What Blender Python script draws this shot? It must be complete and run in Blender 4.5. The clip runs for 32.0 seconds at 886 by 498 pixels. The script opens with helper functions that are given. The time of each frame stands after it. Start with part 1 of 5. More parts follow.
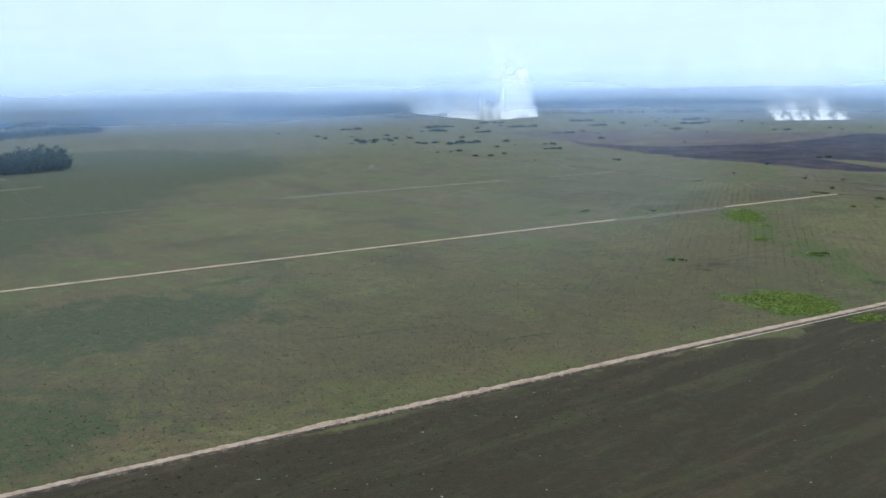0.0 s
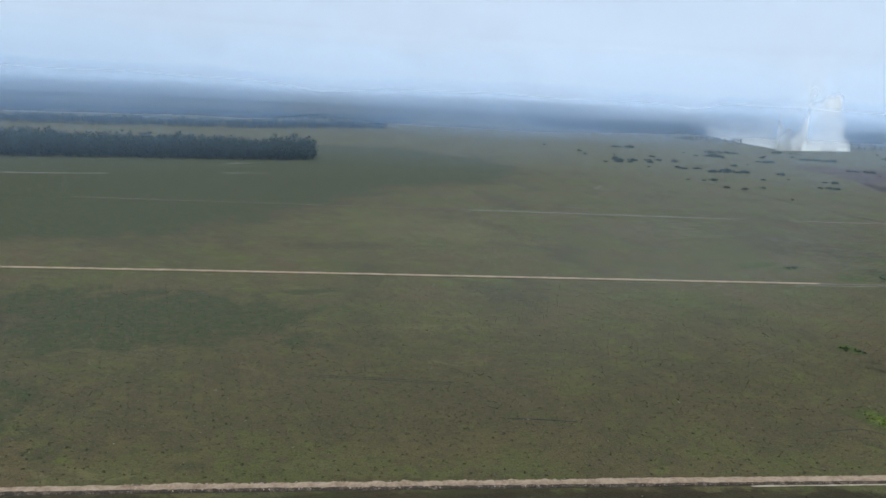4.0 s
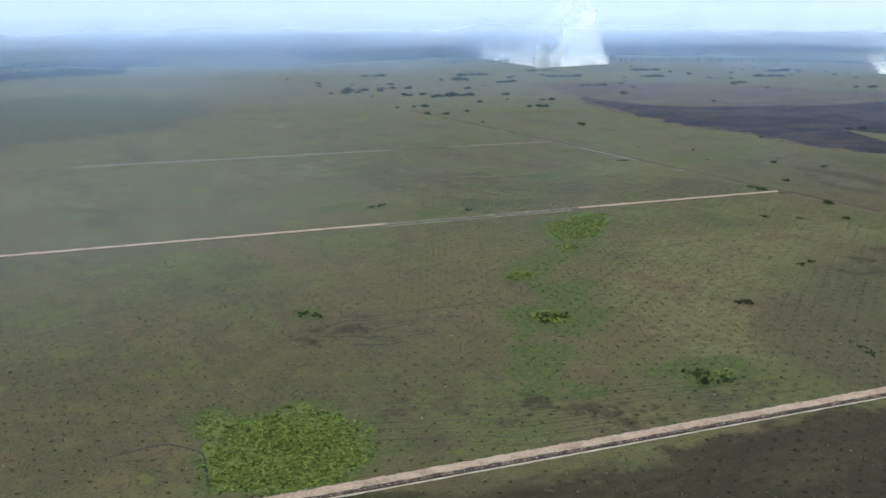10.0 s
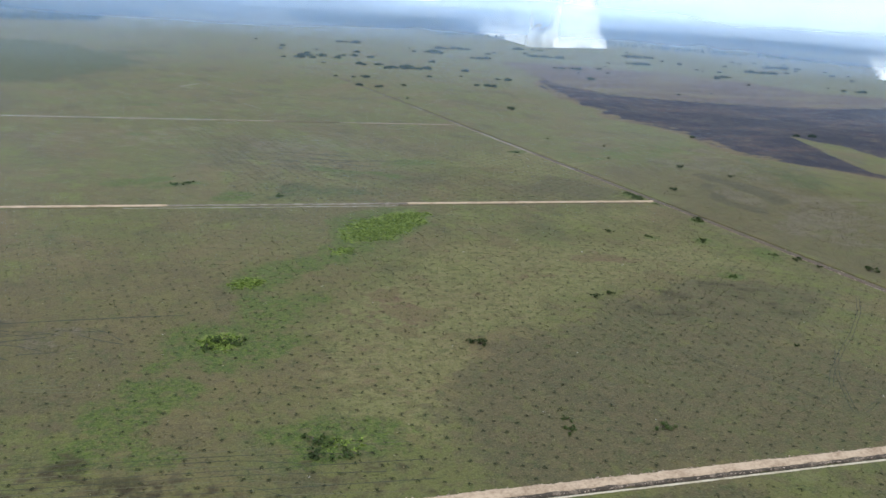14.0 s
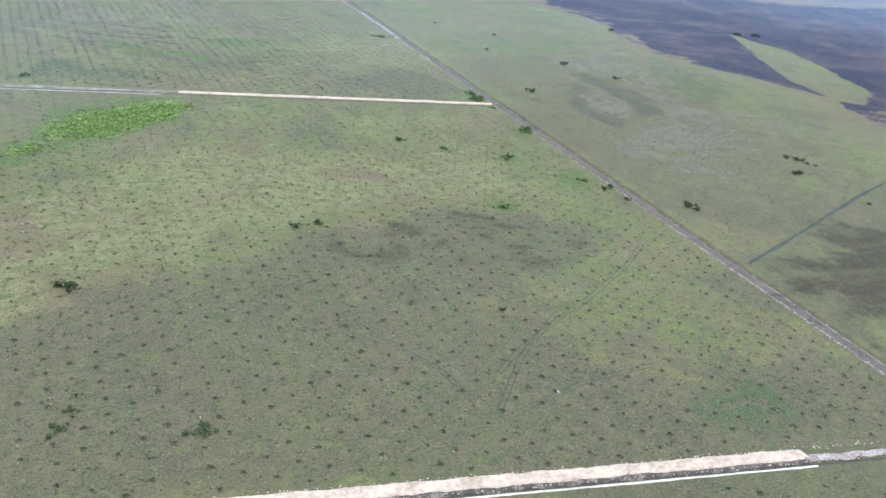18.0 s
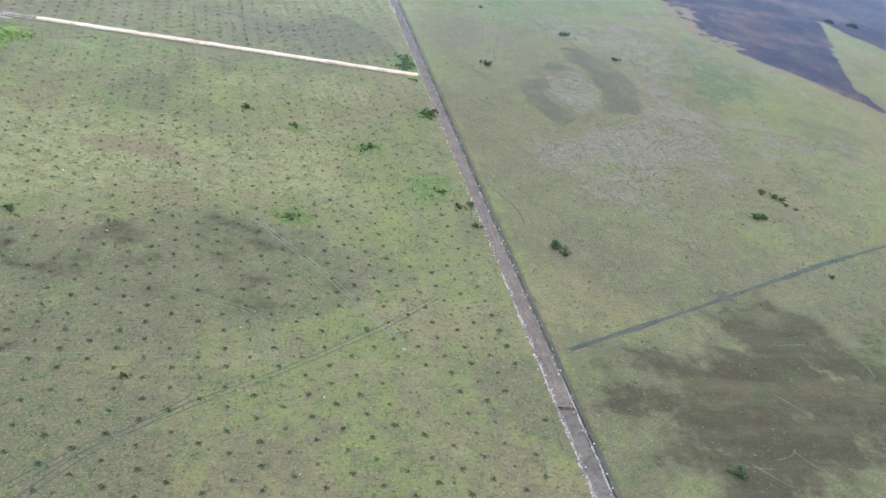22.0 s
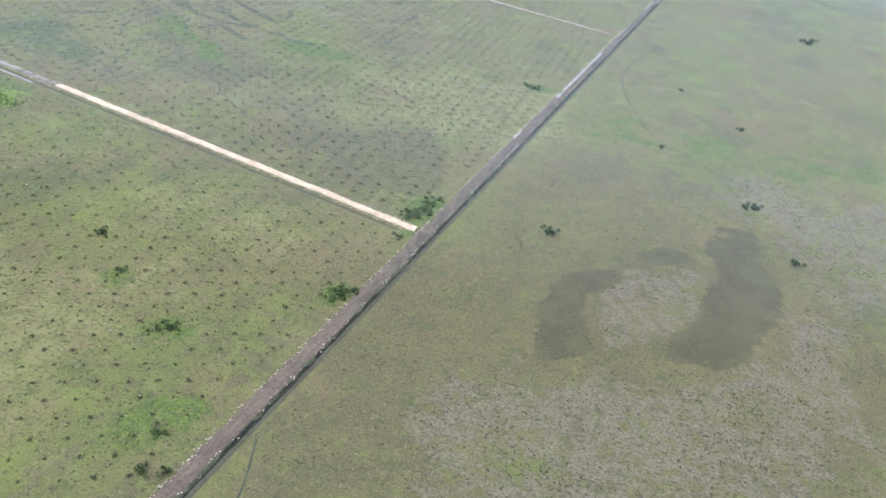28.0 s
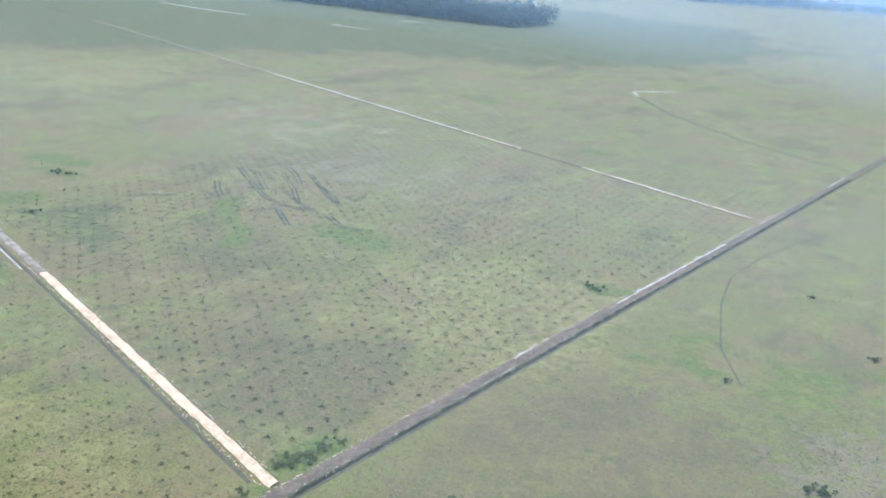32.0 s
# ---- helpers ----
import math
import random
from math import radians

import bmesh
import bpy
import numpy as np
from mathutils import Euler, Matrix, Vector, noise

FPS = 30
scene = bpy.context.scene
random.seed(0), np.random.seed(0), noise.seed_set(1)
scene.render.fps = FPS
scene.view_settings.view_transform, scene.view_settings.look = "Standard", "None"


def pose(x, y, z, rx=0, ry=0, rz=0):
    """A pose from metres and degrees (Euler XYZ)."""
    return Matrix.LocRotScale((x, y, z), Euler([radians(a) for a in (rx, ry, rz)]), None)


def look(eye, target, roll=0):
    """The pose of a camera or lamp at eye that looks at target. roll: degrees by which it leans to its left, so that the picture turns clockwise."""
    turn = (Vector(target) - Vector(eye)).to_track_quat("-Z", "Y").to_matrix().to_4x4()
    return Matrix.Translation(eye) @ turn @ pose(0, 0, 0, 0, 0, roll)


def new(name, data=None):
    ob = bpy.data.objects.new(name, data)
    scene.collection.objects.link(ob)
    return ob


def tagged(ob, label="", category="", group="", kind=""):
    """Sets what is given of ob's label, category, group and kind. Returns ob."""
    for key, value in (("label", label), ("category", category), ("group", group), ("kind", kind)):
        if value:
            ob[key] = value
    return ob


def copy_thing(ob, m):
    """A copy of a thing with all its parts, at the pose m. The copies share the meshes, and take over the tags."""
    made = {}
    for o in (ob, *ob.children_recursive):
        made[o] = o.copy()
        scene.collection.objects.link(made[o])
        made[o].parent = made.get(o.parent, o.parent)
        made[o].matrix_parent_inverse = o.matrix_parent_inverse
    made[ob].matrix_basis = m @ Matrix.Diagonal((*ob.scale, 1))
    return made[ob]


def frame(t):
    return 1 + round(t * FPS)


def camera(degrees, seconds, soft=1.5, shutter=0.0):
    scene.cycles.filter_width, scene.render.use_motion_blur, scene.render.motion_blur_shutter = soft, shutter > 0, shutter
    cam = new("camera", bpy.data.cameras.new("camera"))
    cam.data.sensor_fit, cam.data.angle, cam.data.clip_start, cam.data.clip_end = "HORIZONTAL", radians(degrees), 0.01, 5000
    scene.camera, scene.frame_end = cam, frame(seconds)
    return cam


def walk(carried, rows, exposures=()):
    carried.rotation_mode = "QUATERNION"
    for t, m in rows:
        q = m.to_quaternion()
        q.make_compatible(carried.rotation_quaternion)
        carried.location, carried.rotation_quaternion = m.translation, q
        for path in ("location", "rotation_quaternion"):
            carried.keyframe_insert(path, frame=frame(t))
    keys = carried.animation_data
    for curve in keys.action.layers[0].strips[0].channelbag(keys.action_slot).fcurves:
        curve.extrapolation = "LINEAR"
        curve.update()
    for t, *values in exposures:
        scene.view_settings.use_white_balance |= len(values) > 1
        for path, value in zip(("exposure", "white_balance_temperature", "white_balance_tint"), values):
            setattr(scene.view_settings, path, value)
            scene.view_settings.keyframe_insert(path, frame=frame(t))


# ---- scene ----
cam = camera(55.3, 32.0, soft=1.5)
PATH = [
    (0, (-892.13, -486.356, 126.442), (-890.971, -484.773, 126.053), -0.7),
    (0.5, (-873.196, -484.93, 126.343), (-872.045, -483.351, 125.919), 0.3),
    (1, (-854.683, -483.004, 126.276), (-853.515, -481.443, 125.828), 0.3),
    (1.5, (-836.508, -480.685, 126.192), (-835.391, -479.077, 125.782), 0.8),
    (2, (-818.147, -478.43, 126.131), (-817.182, -476.716, 125.769), 0.3),
    (2.5, (-799.319, -476.702, 126.224), (-798.595, -474.87, 125.878), 0.5),
    (4.5, (-723.822, -471.773, 126.058), (-723.299, -469.883, 125.668), 3.3),
    (5, (-705.505, -470.674, 126.16), (-704.903, -468.815, 125.734), 2.3),
    (5.5, (-687.505, -468.926, 126.461), (-686.799, -467.099, 126.057), 0.9),
    (6, (-669.306, -467.151, 126.754), (-668.66, -465.29, 126.407), 0.3),
    (6.5, (-650.644, -465.794, 126.981), (-650.047, -463.917, 126.635), 0.7),
    (7, (-631.723, -465.121, 127.032), (-631.155, -463.233, 126.695), 3.1),
    (7.5, (-612.863, -464.791, 126.945), (-612.188, -462.941, 126.594), 2.9),
    (8, (-594.124, -464.266, 126.857), (-593.343, -462.461, 126.493), 4.2),
    (8.5, (-575.575, -463.47, 126.662), (-574.585, -461.775, 126.278), 0.1),
    (9, (-556.912, -462.176, 126.555), (-555.94, -460.5, 126.058), -0.1),
    (9.5, (-537.776, -460.778, 126.535), (-536.845, -459.084, 126.02), -0.5),
    (10, (-518.635, -459.588, 126.425), (-517.773, -457.858, 125.909), -0.2),
    (10.5, (-499.593, -458.668, 126.158), (-498.777, -456.91, 125.665), 1.3),
    (11, (-480.665, -457.871, 125.83), (-479.849, -456.125, 125.294), 2.6),
    (11.5, (-461.62, -456.721, 125.697), (-460.782, -454.998, 125.124), 2.8),
    (12, (-442.764, -455.47, 125.586), (-441.9, -453.755, 125.025), 2.7),
    (12.5, (-423.899, -454.282, 125.505), (-423.039, -452.565, 124.947), 3.0),
    (13, (-404.974, -452.685, 125.372), (-404.133, -450.958, 124.813), 3.4),
    (13.5, (-386.094, -450.793, 125.281), (-385.276, -449.063, 124.699), 3.8),
    (14, (-367.08, -448.736, 125.199), (-366.263, -447.004, 124.623), 4.0),
    (14.5, (-348.142, -446.543, 125.046), (-347.324, -444.817, 124.452), 4.3),
    (16.5, (-274.059, -436.198, 124.316), (-273.291, -434.494, 123.604), 4.1),
    (17, (-255.55, -433.018, 124.47), (-254.797, -431.336, 123.692), 4.0),
    (17.5, (-237.411, -429.865, 124.764), (-236.649, -428.19, 123.98), 4.4),
    (18, (-219.748, -426.865, 125.246), (-218.978, -425.219, 124.412), 7.1),
    (18.5, (-202.632, -423.479, 125.859), (-201.721, -421.882, 125.07), 7.8),
    (19, (-185.739, -419.371, 126.512), (-184.817, -417.774, 125.738), 6.7),
    (19.5, (-168.439, -414.503, 127.196), (-167.583, -412.89, 126.378), 7.8),
    (20, (-150.593, -408.792, 127.872), (-149.856, -407.144, 127.011), 8.9),
    (20.5, (-132.627, -402.37, 128.51), (-131.939, -400.708, 127.635), 10.5),
    (21, (-114.817, -395.642, 129.043), (-114.217, -393.969, 128.126), 11.4),
    (21.5, (-97.323, -388.501, 129.585), (-96.776, -386.828, 128.635), 11.6),
    (22, (-80.217, -380.292, 130.13), (-79.739, -378.62, 129.142), 11.5),
    (22.5, (-63.577, -371.115, 130.8), (-63.203, -369.437, 129.778), 11.5),
    (23, (-47.336, -361.02, 131.463), (-47.099, -359.3, 130.471), 10.7),
    (23.5, (-31.742, -350.794, 132.147), (-31.675, -349.037, 131.193), 9.2),
    (24, (-16.928, -340.279, 132.792), (-16.901, -338.522, 131.836), 9.2),
    (24.5, (-2.613, -329.023, 133.345), (-2.604, -327.273, 132.377), 9.9),
    (25, (11.041, -317.072, 133.786), (11.022, -315.33, 132.803), 10.5),
    (25.5, (23.963, -304.731, 134.197), (23.869, -302.987, 133.223), 9.8),
    (26, (36.395, -292.033, 134.61), (36.222, -290.291, 133.644), 9.2),
    (26.5, (48.422, -278.776, 135.118), (48.165, -277.034, 134.17), 10.1),
    (28.5, (94.091, -222.536, 139.571), (93.477, -220.912, 138.578), 8.0),
    (29, (104.111, -207.756, 139.936), (103.389, -206.152, 138.985), 6.1),
    (29.5, (113.024, -192.51, 140.055), (112.231, -190.921, 139.135), 5.2),
    (30, (121.164, -176.93, 140.078), (120.319, -175.377, 139.144), 4.4),
    (30.5, (128.714, -161.217, 140.057), (127.824, -159.683, 139.131), 4.0),
    (31, (135.491, -145.296, 139.964), (134.542, -143.781, 139.068), 3.6),
    (31.5, (141.608, -129.11, 139.793), (140.542, -127.627, 138.978), 4.0),
    (32, (147.431, -112.926, 139.616), (146.235, -111.497, 138.891), 3.2),
]
walk(cam, [(t, look(eye, target, roll)) for t, eye, target, roll in PATH],
     [(0, -0.12, 5400, 10), (1, -0.19, 5400, 10), (2, -0.58, 5640, 9), (5, -0.45, 5790, 10), (9, -0.45, 5790, 10), (10, -0.11, 5630, 11), (11, -0.26, 5630, 11), (12, 0.1, 5650, 11), (13, 0.14, 5740, 10), (14.5, 0.29, 5740, 10), (16.5, 1.31, 5140, 11), (17.2, 1.31, 5090, 11), (18, 1.1, 5040, 12), (18.9, 1.51, 4990, 13), (20, 1.31, 5040, 13), (21, 1.31, 5090, 13), (22, 1.24, 5090, 14), (23, 1.24, 5090, 14), (24, 1.36, 5140, 14), (25, 1.16, 5180, 14), (26, 1.13, 5200, 14), (29, 1.07, 5470, 12), (31, 0.95, 5580, 12), (32, 1.19, 5420, 12)])

# ---- world, sun, exposure ----
SUN_EL, SUN_AZ = radians(58), radians(250)      # height above the horizon; bearing clockwise from +y
world = bpy.data.worlds.new("hazy_sky")
scene.world = world
world.use_nodes = True
wn, wl = world.node_tree.nodes, world.node_tree.links
wn.clear()
w_out = wn.new("ShaderNodeOutputWorld")
w_bg = wn.new("ShaderNodeBackground")
w_sky = wn.new("ShaderNodeTexSky")
w_sky.sky_type, w_sky.sun_disc = "NISHITA", False
w_sky.sun_elevation, w_sky.sun_rotation = SUN_EL, SUN_AZ
w_sky.altitude, w_sky.air_density, w_sky.dust_density, w_sky.ozone_density = 200, 1.0, 4.0, 1.0
w_co = wn.new("ShaderNodeTexCoord")
w_map = wn.new("ShaderNodeMapping")
w_map.inputs["Scale"].default_value = (1.6, 1.6, 6.0)
w_noise = wn.new("ShaderNodeTexNoise")
w_noise.inputs["Scale"].default_value = 1.7
w_noise.inputs["Detail"].default_value = 4
w_ramp = wn.new("ShaderNodeValToRGB")
w_ramp.color_ramp.elements[0].position, w_ramp.color_ramp.elements[0].color = 0.35, (0.76, 0.76, 0.76, 1)
w_ramp.color_ramp.elements[1].position, w_ramp.color_ramp.elements[1].color = 0.75, (0.90, 0.90, 0.90, 1)
w_mix = wn.new("ShaderNodeMix")
w_mix.data_type = "RGBA"
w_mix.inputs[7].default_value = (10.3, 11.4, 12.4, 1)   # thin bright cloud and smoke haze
wl.new(w_co.outputs["Generated"], w_map.inputs["Vector"])
wl.new(w_map.outputs[0], w_noise.inputs["Vector"])
wl.new(w_noise.outputs[0], w_ramp.inputs[0])
wl.new(w_ramp.outputs[0], w_mix.inputs[0])
wl.new(w_sky.outputs[0], w_mix.inputs[6])
wl.new(w_mix.outputs[2], w_bg.inputs["Color"])
w_bg.inputs["Strength"].default_value = 0.10
wl.new(w_bg.outputs[0], w_out.inputs[0])

sun_data = bpy.data.lights.new("sun", "SUN")
sun_data.energy, sun_data.angle, sun_data.color = 1.3, radians(5.0), (1.0, 0.96, 0.90)
sun = new("sun", sun_data)
sun.matrix_world = look((math.sin(SUN_AZ) * math.cos(SUN_EL) * 900, math.cos(SUN_AZ) * math.cos(SUN_EL) * 900, math.sin(SUN_EL) * 900), (0, 0, 0))


# ---- materials ----
class Nodes:
    """Short hand for building one node material."""

    def __init__(self, name):
        self.mat = bpy.data.materials.new(name)
        self.mat.use_nodes = True
        self.nt = self.mat.node_tree
        self.nt.nodes.clear()
        self.out = self.nt.nodes.new("ShaderNodeOutputMaterial")
        self.geo = self.nt.nodes.new("ShaderNodeNewGeometry")
        self.pos = self.geo.outputs["Position"]

    def put(self, sock, value):
        if isinstance(value, bpy.types.NodeSocket):
            self.nt.links.new(value, sock)
        elif isinstance(value, (tuple, list)):
            sock.default_value = (*value, 1) if len(value) == 3 and len(sock.default_value) == 4 else value
        else:
            sock.default_value = value

    def noise(self, scale, detail=3, rough=0.55, stretch=None):
        n = self.nt.nodes.new("ShaderNodeTexNoise")
        n.inputs["Scale"].default_value, n.inputs["Detail"].default_value = scale, detail
        n.inputs["Roughness"].default_value = rough
        co = self.pos
        if stretch:
            m = self.nt.nodes.new("ShaderNodeMapping")
            m.inputs["Scale"].default_value, m.inputs["Rotation"].default_value = stretch[0], stretch[1]
            self.nt.links.new(co, m.inputs["Vector"])
            co = m.outputs[0]
        self.nt.links.new(co, n.inputs["Vector"])
        return n.outputs[0]

    def voronoi(self, scale):
        n = self.nt.nodes.new("ShaderNodeTexVoronoi")
        n.inputs["Scale"].default_value = scale
        self.nt.links.new(self.pos, n.inputs["Vector"])
        return n.outputs["Distance"]

    def math(self, op, a, b=0.0, clamp=False):
        n = self.nt.nodes.new("ShaderNodeMath")
        n.operation, n.use_clamp = op, clamp
        self.put(n.inputs[0], a)
        self.put(n.inputs[1], b)
        return n.outputs[0]

    def step(self, v, lo, hi, to_lo=0.0, to_hi=1.0):
        n = self.nt.nodes.new("ShaderNodeMapRange")
        n.interpolation_type = "SMOOTHSTEP"
        for i, x in enumerate((v, lo, hi, to_lo, to_hi)):
            self.put(n.inputs[i], x)
        return n.outputs[0]

    def mix(self, fac, a, b):
        n = self.nt.nodes.new("ShaderNodeMix")
        n.data_type = "RGBA"
        self.put(n.inputs[0], fac)
        self.put(n.inputs[6], a)
        self.put(n.inputs[7], b)
        return n.outputs[2]

    def attr(self, name):
        n = self.nt.nodes.new("ShaderNodeAttribute")
        n.attribute_name = name
        return n.outputs["Fac"]

    def random(self, island=True):
        if island:
            return self.geo.outputs["Random Per Island"]
        return self.nt.nodes.new("ShaderNodeObjectInfo").outputs["Random"]

    def surface(self, colour, rough=0.9, height=None, bump=0.3, dist=0.2, spec=0.2, through_light=0.0, fuzz=None):
        p = self.nt.nodes.new("ShaderNodeBsdfPrincipled")
        self.put(p.inputs["Base Color"], colour)
        self.put(p.inputs["Roughness"], rough)
        p.inputs["Specular IOR Level"].default_value = spec
        if fuzz is not None:
            self.put(p.inputs["Sheen Weight"], fuzz)
            p.inputs["Sheen Roughness"].default_value = 0.45
            p.inputs["Sheen Tint"].default_value = (0.86, 0.84, 0.66, 1)
        if height is not None:
            b = self.nt.nodes.new("ShaderNodeBump")
            b.inputs["Strength"].default_value, b.inputs["Distance"].default_value = bump, dist
            self.put(b.inputs["Height"], height)
            self.nt.links.new(b.outputs[0], p.inputs["Normal"])
        shader = p.outputs[0]
        if through_light:
            t = self.nt.nodes.new("ShaderNodeBsdfTranslucent")
            self.put(t.inputs["Color"], colour)
            m = self.nt.nodes.new("ShaderNodeMixShader")
            m.inputs[0].default_value = through_light
            self.nt.links.new(shader, m.inputs[1])
            self.nt.links.new(t.outputs[0], m.inputs[2])
            shader = m.outputs[0]
        self.nt.links.new(shader, self.out.inputs[0])
        return self.mat


def ground_material():
    g = Nodes("savanna_ground")
    n80, n24, n16 = g.noise(0.012, 5, 0.6), g.noise(0.042, 4, 0.6, ((1, 0.7, 1), (0, 0, 0.5))), g.noise(0.075, 4)
    n5, n2, n05 = g.noise(0.24, 4), g.noise(0.8, 3), g.noise(2.8, 3)

    def mid(v, k):
        return g.math("MULTIPLY", g.math("SUBTRACT", v, 0.5), k)
    rag = g.math("ADD", g.math("ADD", mid(n24, 1.3), mid(n16, 1.6)), g.math("ADD", mid(n5, 1.1), mid(n2, 0.6)))

    def zone(name, lo=0.34, hi=0.66):
        a = g.attr(name)
        return g.step(g.math("ADD", a, g.math("MULTIPLY", rag, g.step(a, 0.0, 0.25))), lo, hi)

    def lay(fac, c, colour, most=1.0):
        return g.mix(g.math("MULTIPLY", fac, most), c, colour)
    c = g.mix(g.step(n80, 0.38, 0.62), GRASS, BROWN)
    c = lay(g.step(n24, 0.50, 0.66), c, GREENER, 0.85)
    c = lay(g.step(g.noise(0.03, 5, 0.65), 0.52, 0.68), c, EARTH, 0.6)
    c = lay(g.step(n16, 0.52, 0.70), c, STRAW, 0.35)
    c = lay(g.step(g.noise(0.020, 6, 0.7, ((1, 0.55, 1), (0, 0, -0.3))), 0.52, 0.62), c, DULL, 0.65)
    c = lay(g.step(g.noise(0.055, 6, 0.7), 0.54, 0.66), c, DULL, 0.5)
    c = lay(g.step(g.noise(0.021, 7, 0.66, ((1, 0.8, 1), (0, 0, 0.9))), 0.50, 0.62), c, RUSSET, 0.6)
    c = lay(g.step(g.noise(0.033, 7, 0.68, ((0.8, 1, 1), (0, 0, 0.2))), 0.52, 0.64), c, FRESH, 0.45)
    c = lay(g.step(g.noise(0.011, 6, 0.6, ((1, 0.6, 1), (0, 0, -0.1))), 0.54, 0.66), c, g.mix(0.6, c, DULL), 0.7)
    c = lay(zone("yellow"), c, g.mix(g.step(n5, 0.4, 0.65), g.mix(g.step(n16, 0.50, 0.64, 0.0, 0.8), YELLOW, SCORCHED), GREENER), 0.65)
    c = lay(zone("brown"), c, g.mix(g.step(n16, 0.42, 0.62), EARTH, BROWN), 0.6)
    c = lay(zone("dull"), c, g.mix(g.step(n5, 0.4, 0.7), DULL, EARTH), 0.7)
    c = lay(zone("shrub_and_shade"), c, g.mix(g.step(n5, 0.45, 0.65), DARK_GREEN, DULL), 0.8)
    lush = g.mix(g.step(g.math("ADD", g.math("MULTIPLY", n5, 0.6), g.math("MULTIPLY", n2, 0.4)), 0.44, 0.58), LUSH, LIME)
    weedy = g.mix(g.step(g.noise(0.5, 4, 0.7), 0.44, 0.60), (0.048, 0.072, 0.013), g.mix(g.step(n5, 0.45, 0.65), LUSH, GREENER))
    c = lay(zone("lush", 0.2, 0.6), c, g.mix(zone("lime", 0.25, 0.6), weedy, lush), 0.9)
    c = lay(g.step(n5, 0.50, 0.62), c, EARTH, 0.5)
    c = lay(g.step(g.noise(0.16, 5, 0.72, ((1, 0.6, 1), (0, 0, 1.1))), 0.54, 0.64), c, g.mix(0.5, c, GREENER), 0.6)
    c = lay(g.step(g.noise(0.13, 5, 0.7), 0.55, 0.64), c, g.mix(0.5, c, DARK_GREEN), 0.75)
    c = lay(g.step(g.noise(0.38, 4, 0.7), 0.56, 0.68), c, g.mix(0.5, c, YELLOW), 0.7)
    c = lay(zone("scorched", 0.3, 0.7), c, g.mix(g.step(n16, 0.4, 0.62), SCORCHED, BROWN), 0.85)
    streak = g.noise(0.02, 5, 0.65, ((1, 0.7, 1), (0, 0, -0.6)))
    strip = g.noise(0.010, 6, 0.66, ((0.45, 1.5, 1), (0, 0, 0.35)))
    c = lay(zone("singed", 0.2, 0.8), c, g.mix(g.step(strip, 0.46, 0.60), g.mix(g.step(n16, 0.4, 0.65), SINGED_RED, (0.040, 0.027, 0.030)), g.mix(0.5, c, SCORCHED)), 0.85)
    ash = g.mix(g.step(streak, 0.42, 0.72), BURNT, g.mix(g.step(n16, 0.45, 0.75), ASH, SCORCHED))
    ash = g.mix(g.step(strip, 0.48, 0.60, 0.0, 0.75), ash, g.mix(g.step(n16, 0.42, 0.62), ASH, SINGED_RED))
    burnt = zone("burnt", 0.40, 0.56)
    c = lay(burnt, c, ash)
    dark = g.mix(0.72, c, (0.026, 0.027, 0.017))
    c = lay(g.step(n2, 0.46, 0.34), c, dark, 0.6)
    c = lay(g.step(g.noise(1.6, 4, 0.7), 0.50, 0.64), c, g.mix(0.65, c, STRAW), 0.65)
    grain = g.noise(4.5, 3, 0.65)
    c = lay(g.step(grain, 0.46, 0.34), c, dark, 0.42)
    c = lay(g.step(grain, 0.55, 0.68), c, g.mix(0.75, c, STRAW), 0.42)
    rubble = g.noise(1.15, 4, 0.7)
    pale = g.mix(g.step(rubble, 0.44, 0.56), g.mix(0.55, PALE, MURK), PALE)
    c = lay(g.math("MULTIPLY", zone("pale", 0.35, 0.8), g.step(n5, 0.30, 0.56)), c, pale, 0.46)
    stir = g.step(g.math("ADD", g.math("MULTIPLY", n5, 0.4), g.math("MULTIPLY", g.noise(0.05, 5, 0.7, ((0.4, 1.6, 1), (0, 0, 0.13))), 0.6)), 0.46, 0.64)
    c = lay(zone("murk", 0.3, 0.8), c, g.mix(stir, g.mix(g.step(rubble, 0.52, 0.68), MURK, DULL), g.mix(0.68, c, MURK)), 0.92)
    band = g.step(g.noise(0.035, 6, 0.7, ((0.25, 1.9, 1), (0, 0, 0.55))), 0.50, 0.62)
    c = lay(g.math("MULTIPLY", zone("murk", 0.3, 0.8), band), c, g.mix(g.step(n16, 0.42, 0.6), RUSSET, FRESH), 0.2)
    c = lay(zone("wet", 0.36, 0.72), c, g.mix(g.step(n05, 0.45, 0.8), g.mix(g.step(n16, 0.4, 0.65), WET, DULL), STRAW), 0.92)
    h = g.math("ADD", n2, g.math("MULTIPLY", n05, 0.5))
    return g.surface(c, 0.95, h, 0.6, 0.5, 0.1, fuzz=g.step(burnt, 0.0, 1.0, 0.04, 0.0))


RUSSET, FRESH = (0.134, 0.094, 0.045), (0.092, 0.106, 0.030)
GREENER = (0.116, 0.121, 0.028)
GRASS, BROWN, STRAW = (0.098, 0.099, 0.028), (0.114, 0.088, 0.036), (0.188, 0.165, 0.074)
YELLOW, EARTH, DULL = (0.176, 0.148, 0.062), (0.094, 0.071, 0.036), (0.062, 0.053, 0.027)
MURK, WET = (0.037, 0.027, 0.013), (0.045, 0.037, 0.021)
DARK_GREEN, LUSH, LIME = (0.040, 0.061, 0.018), (0.080, 0.108, 0.015), (0.165, 0.22, 0.030)
PALE, SCORCHED = (0.200, 0.156, 0.112), (0.122, 0.074, 0.043)
SINGED_RED = (0.084, 0.042, 0.042)
# burnt tones, with the blue of haze and sky mixed into the colour
BURNT, ASH = (0.012, 0.012, 0.030), (0.043, 0.032, 0.041)


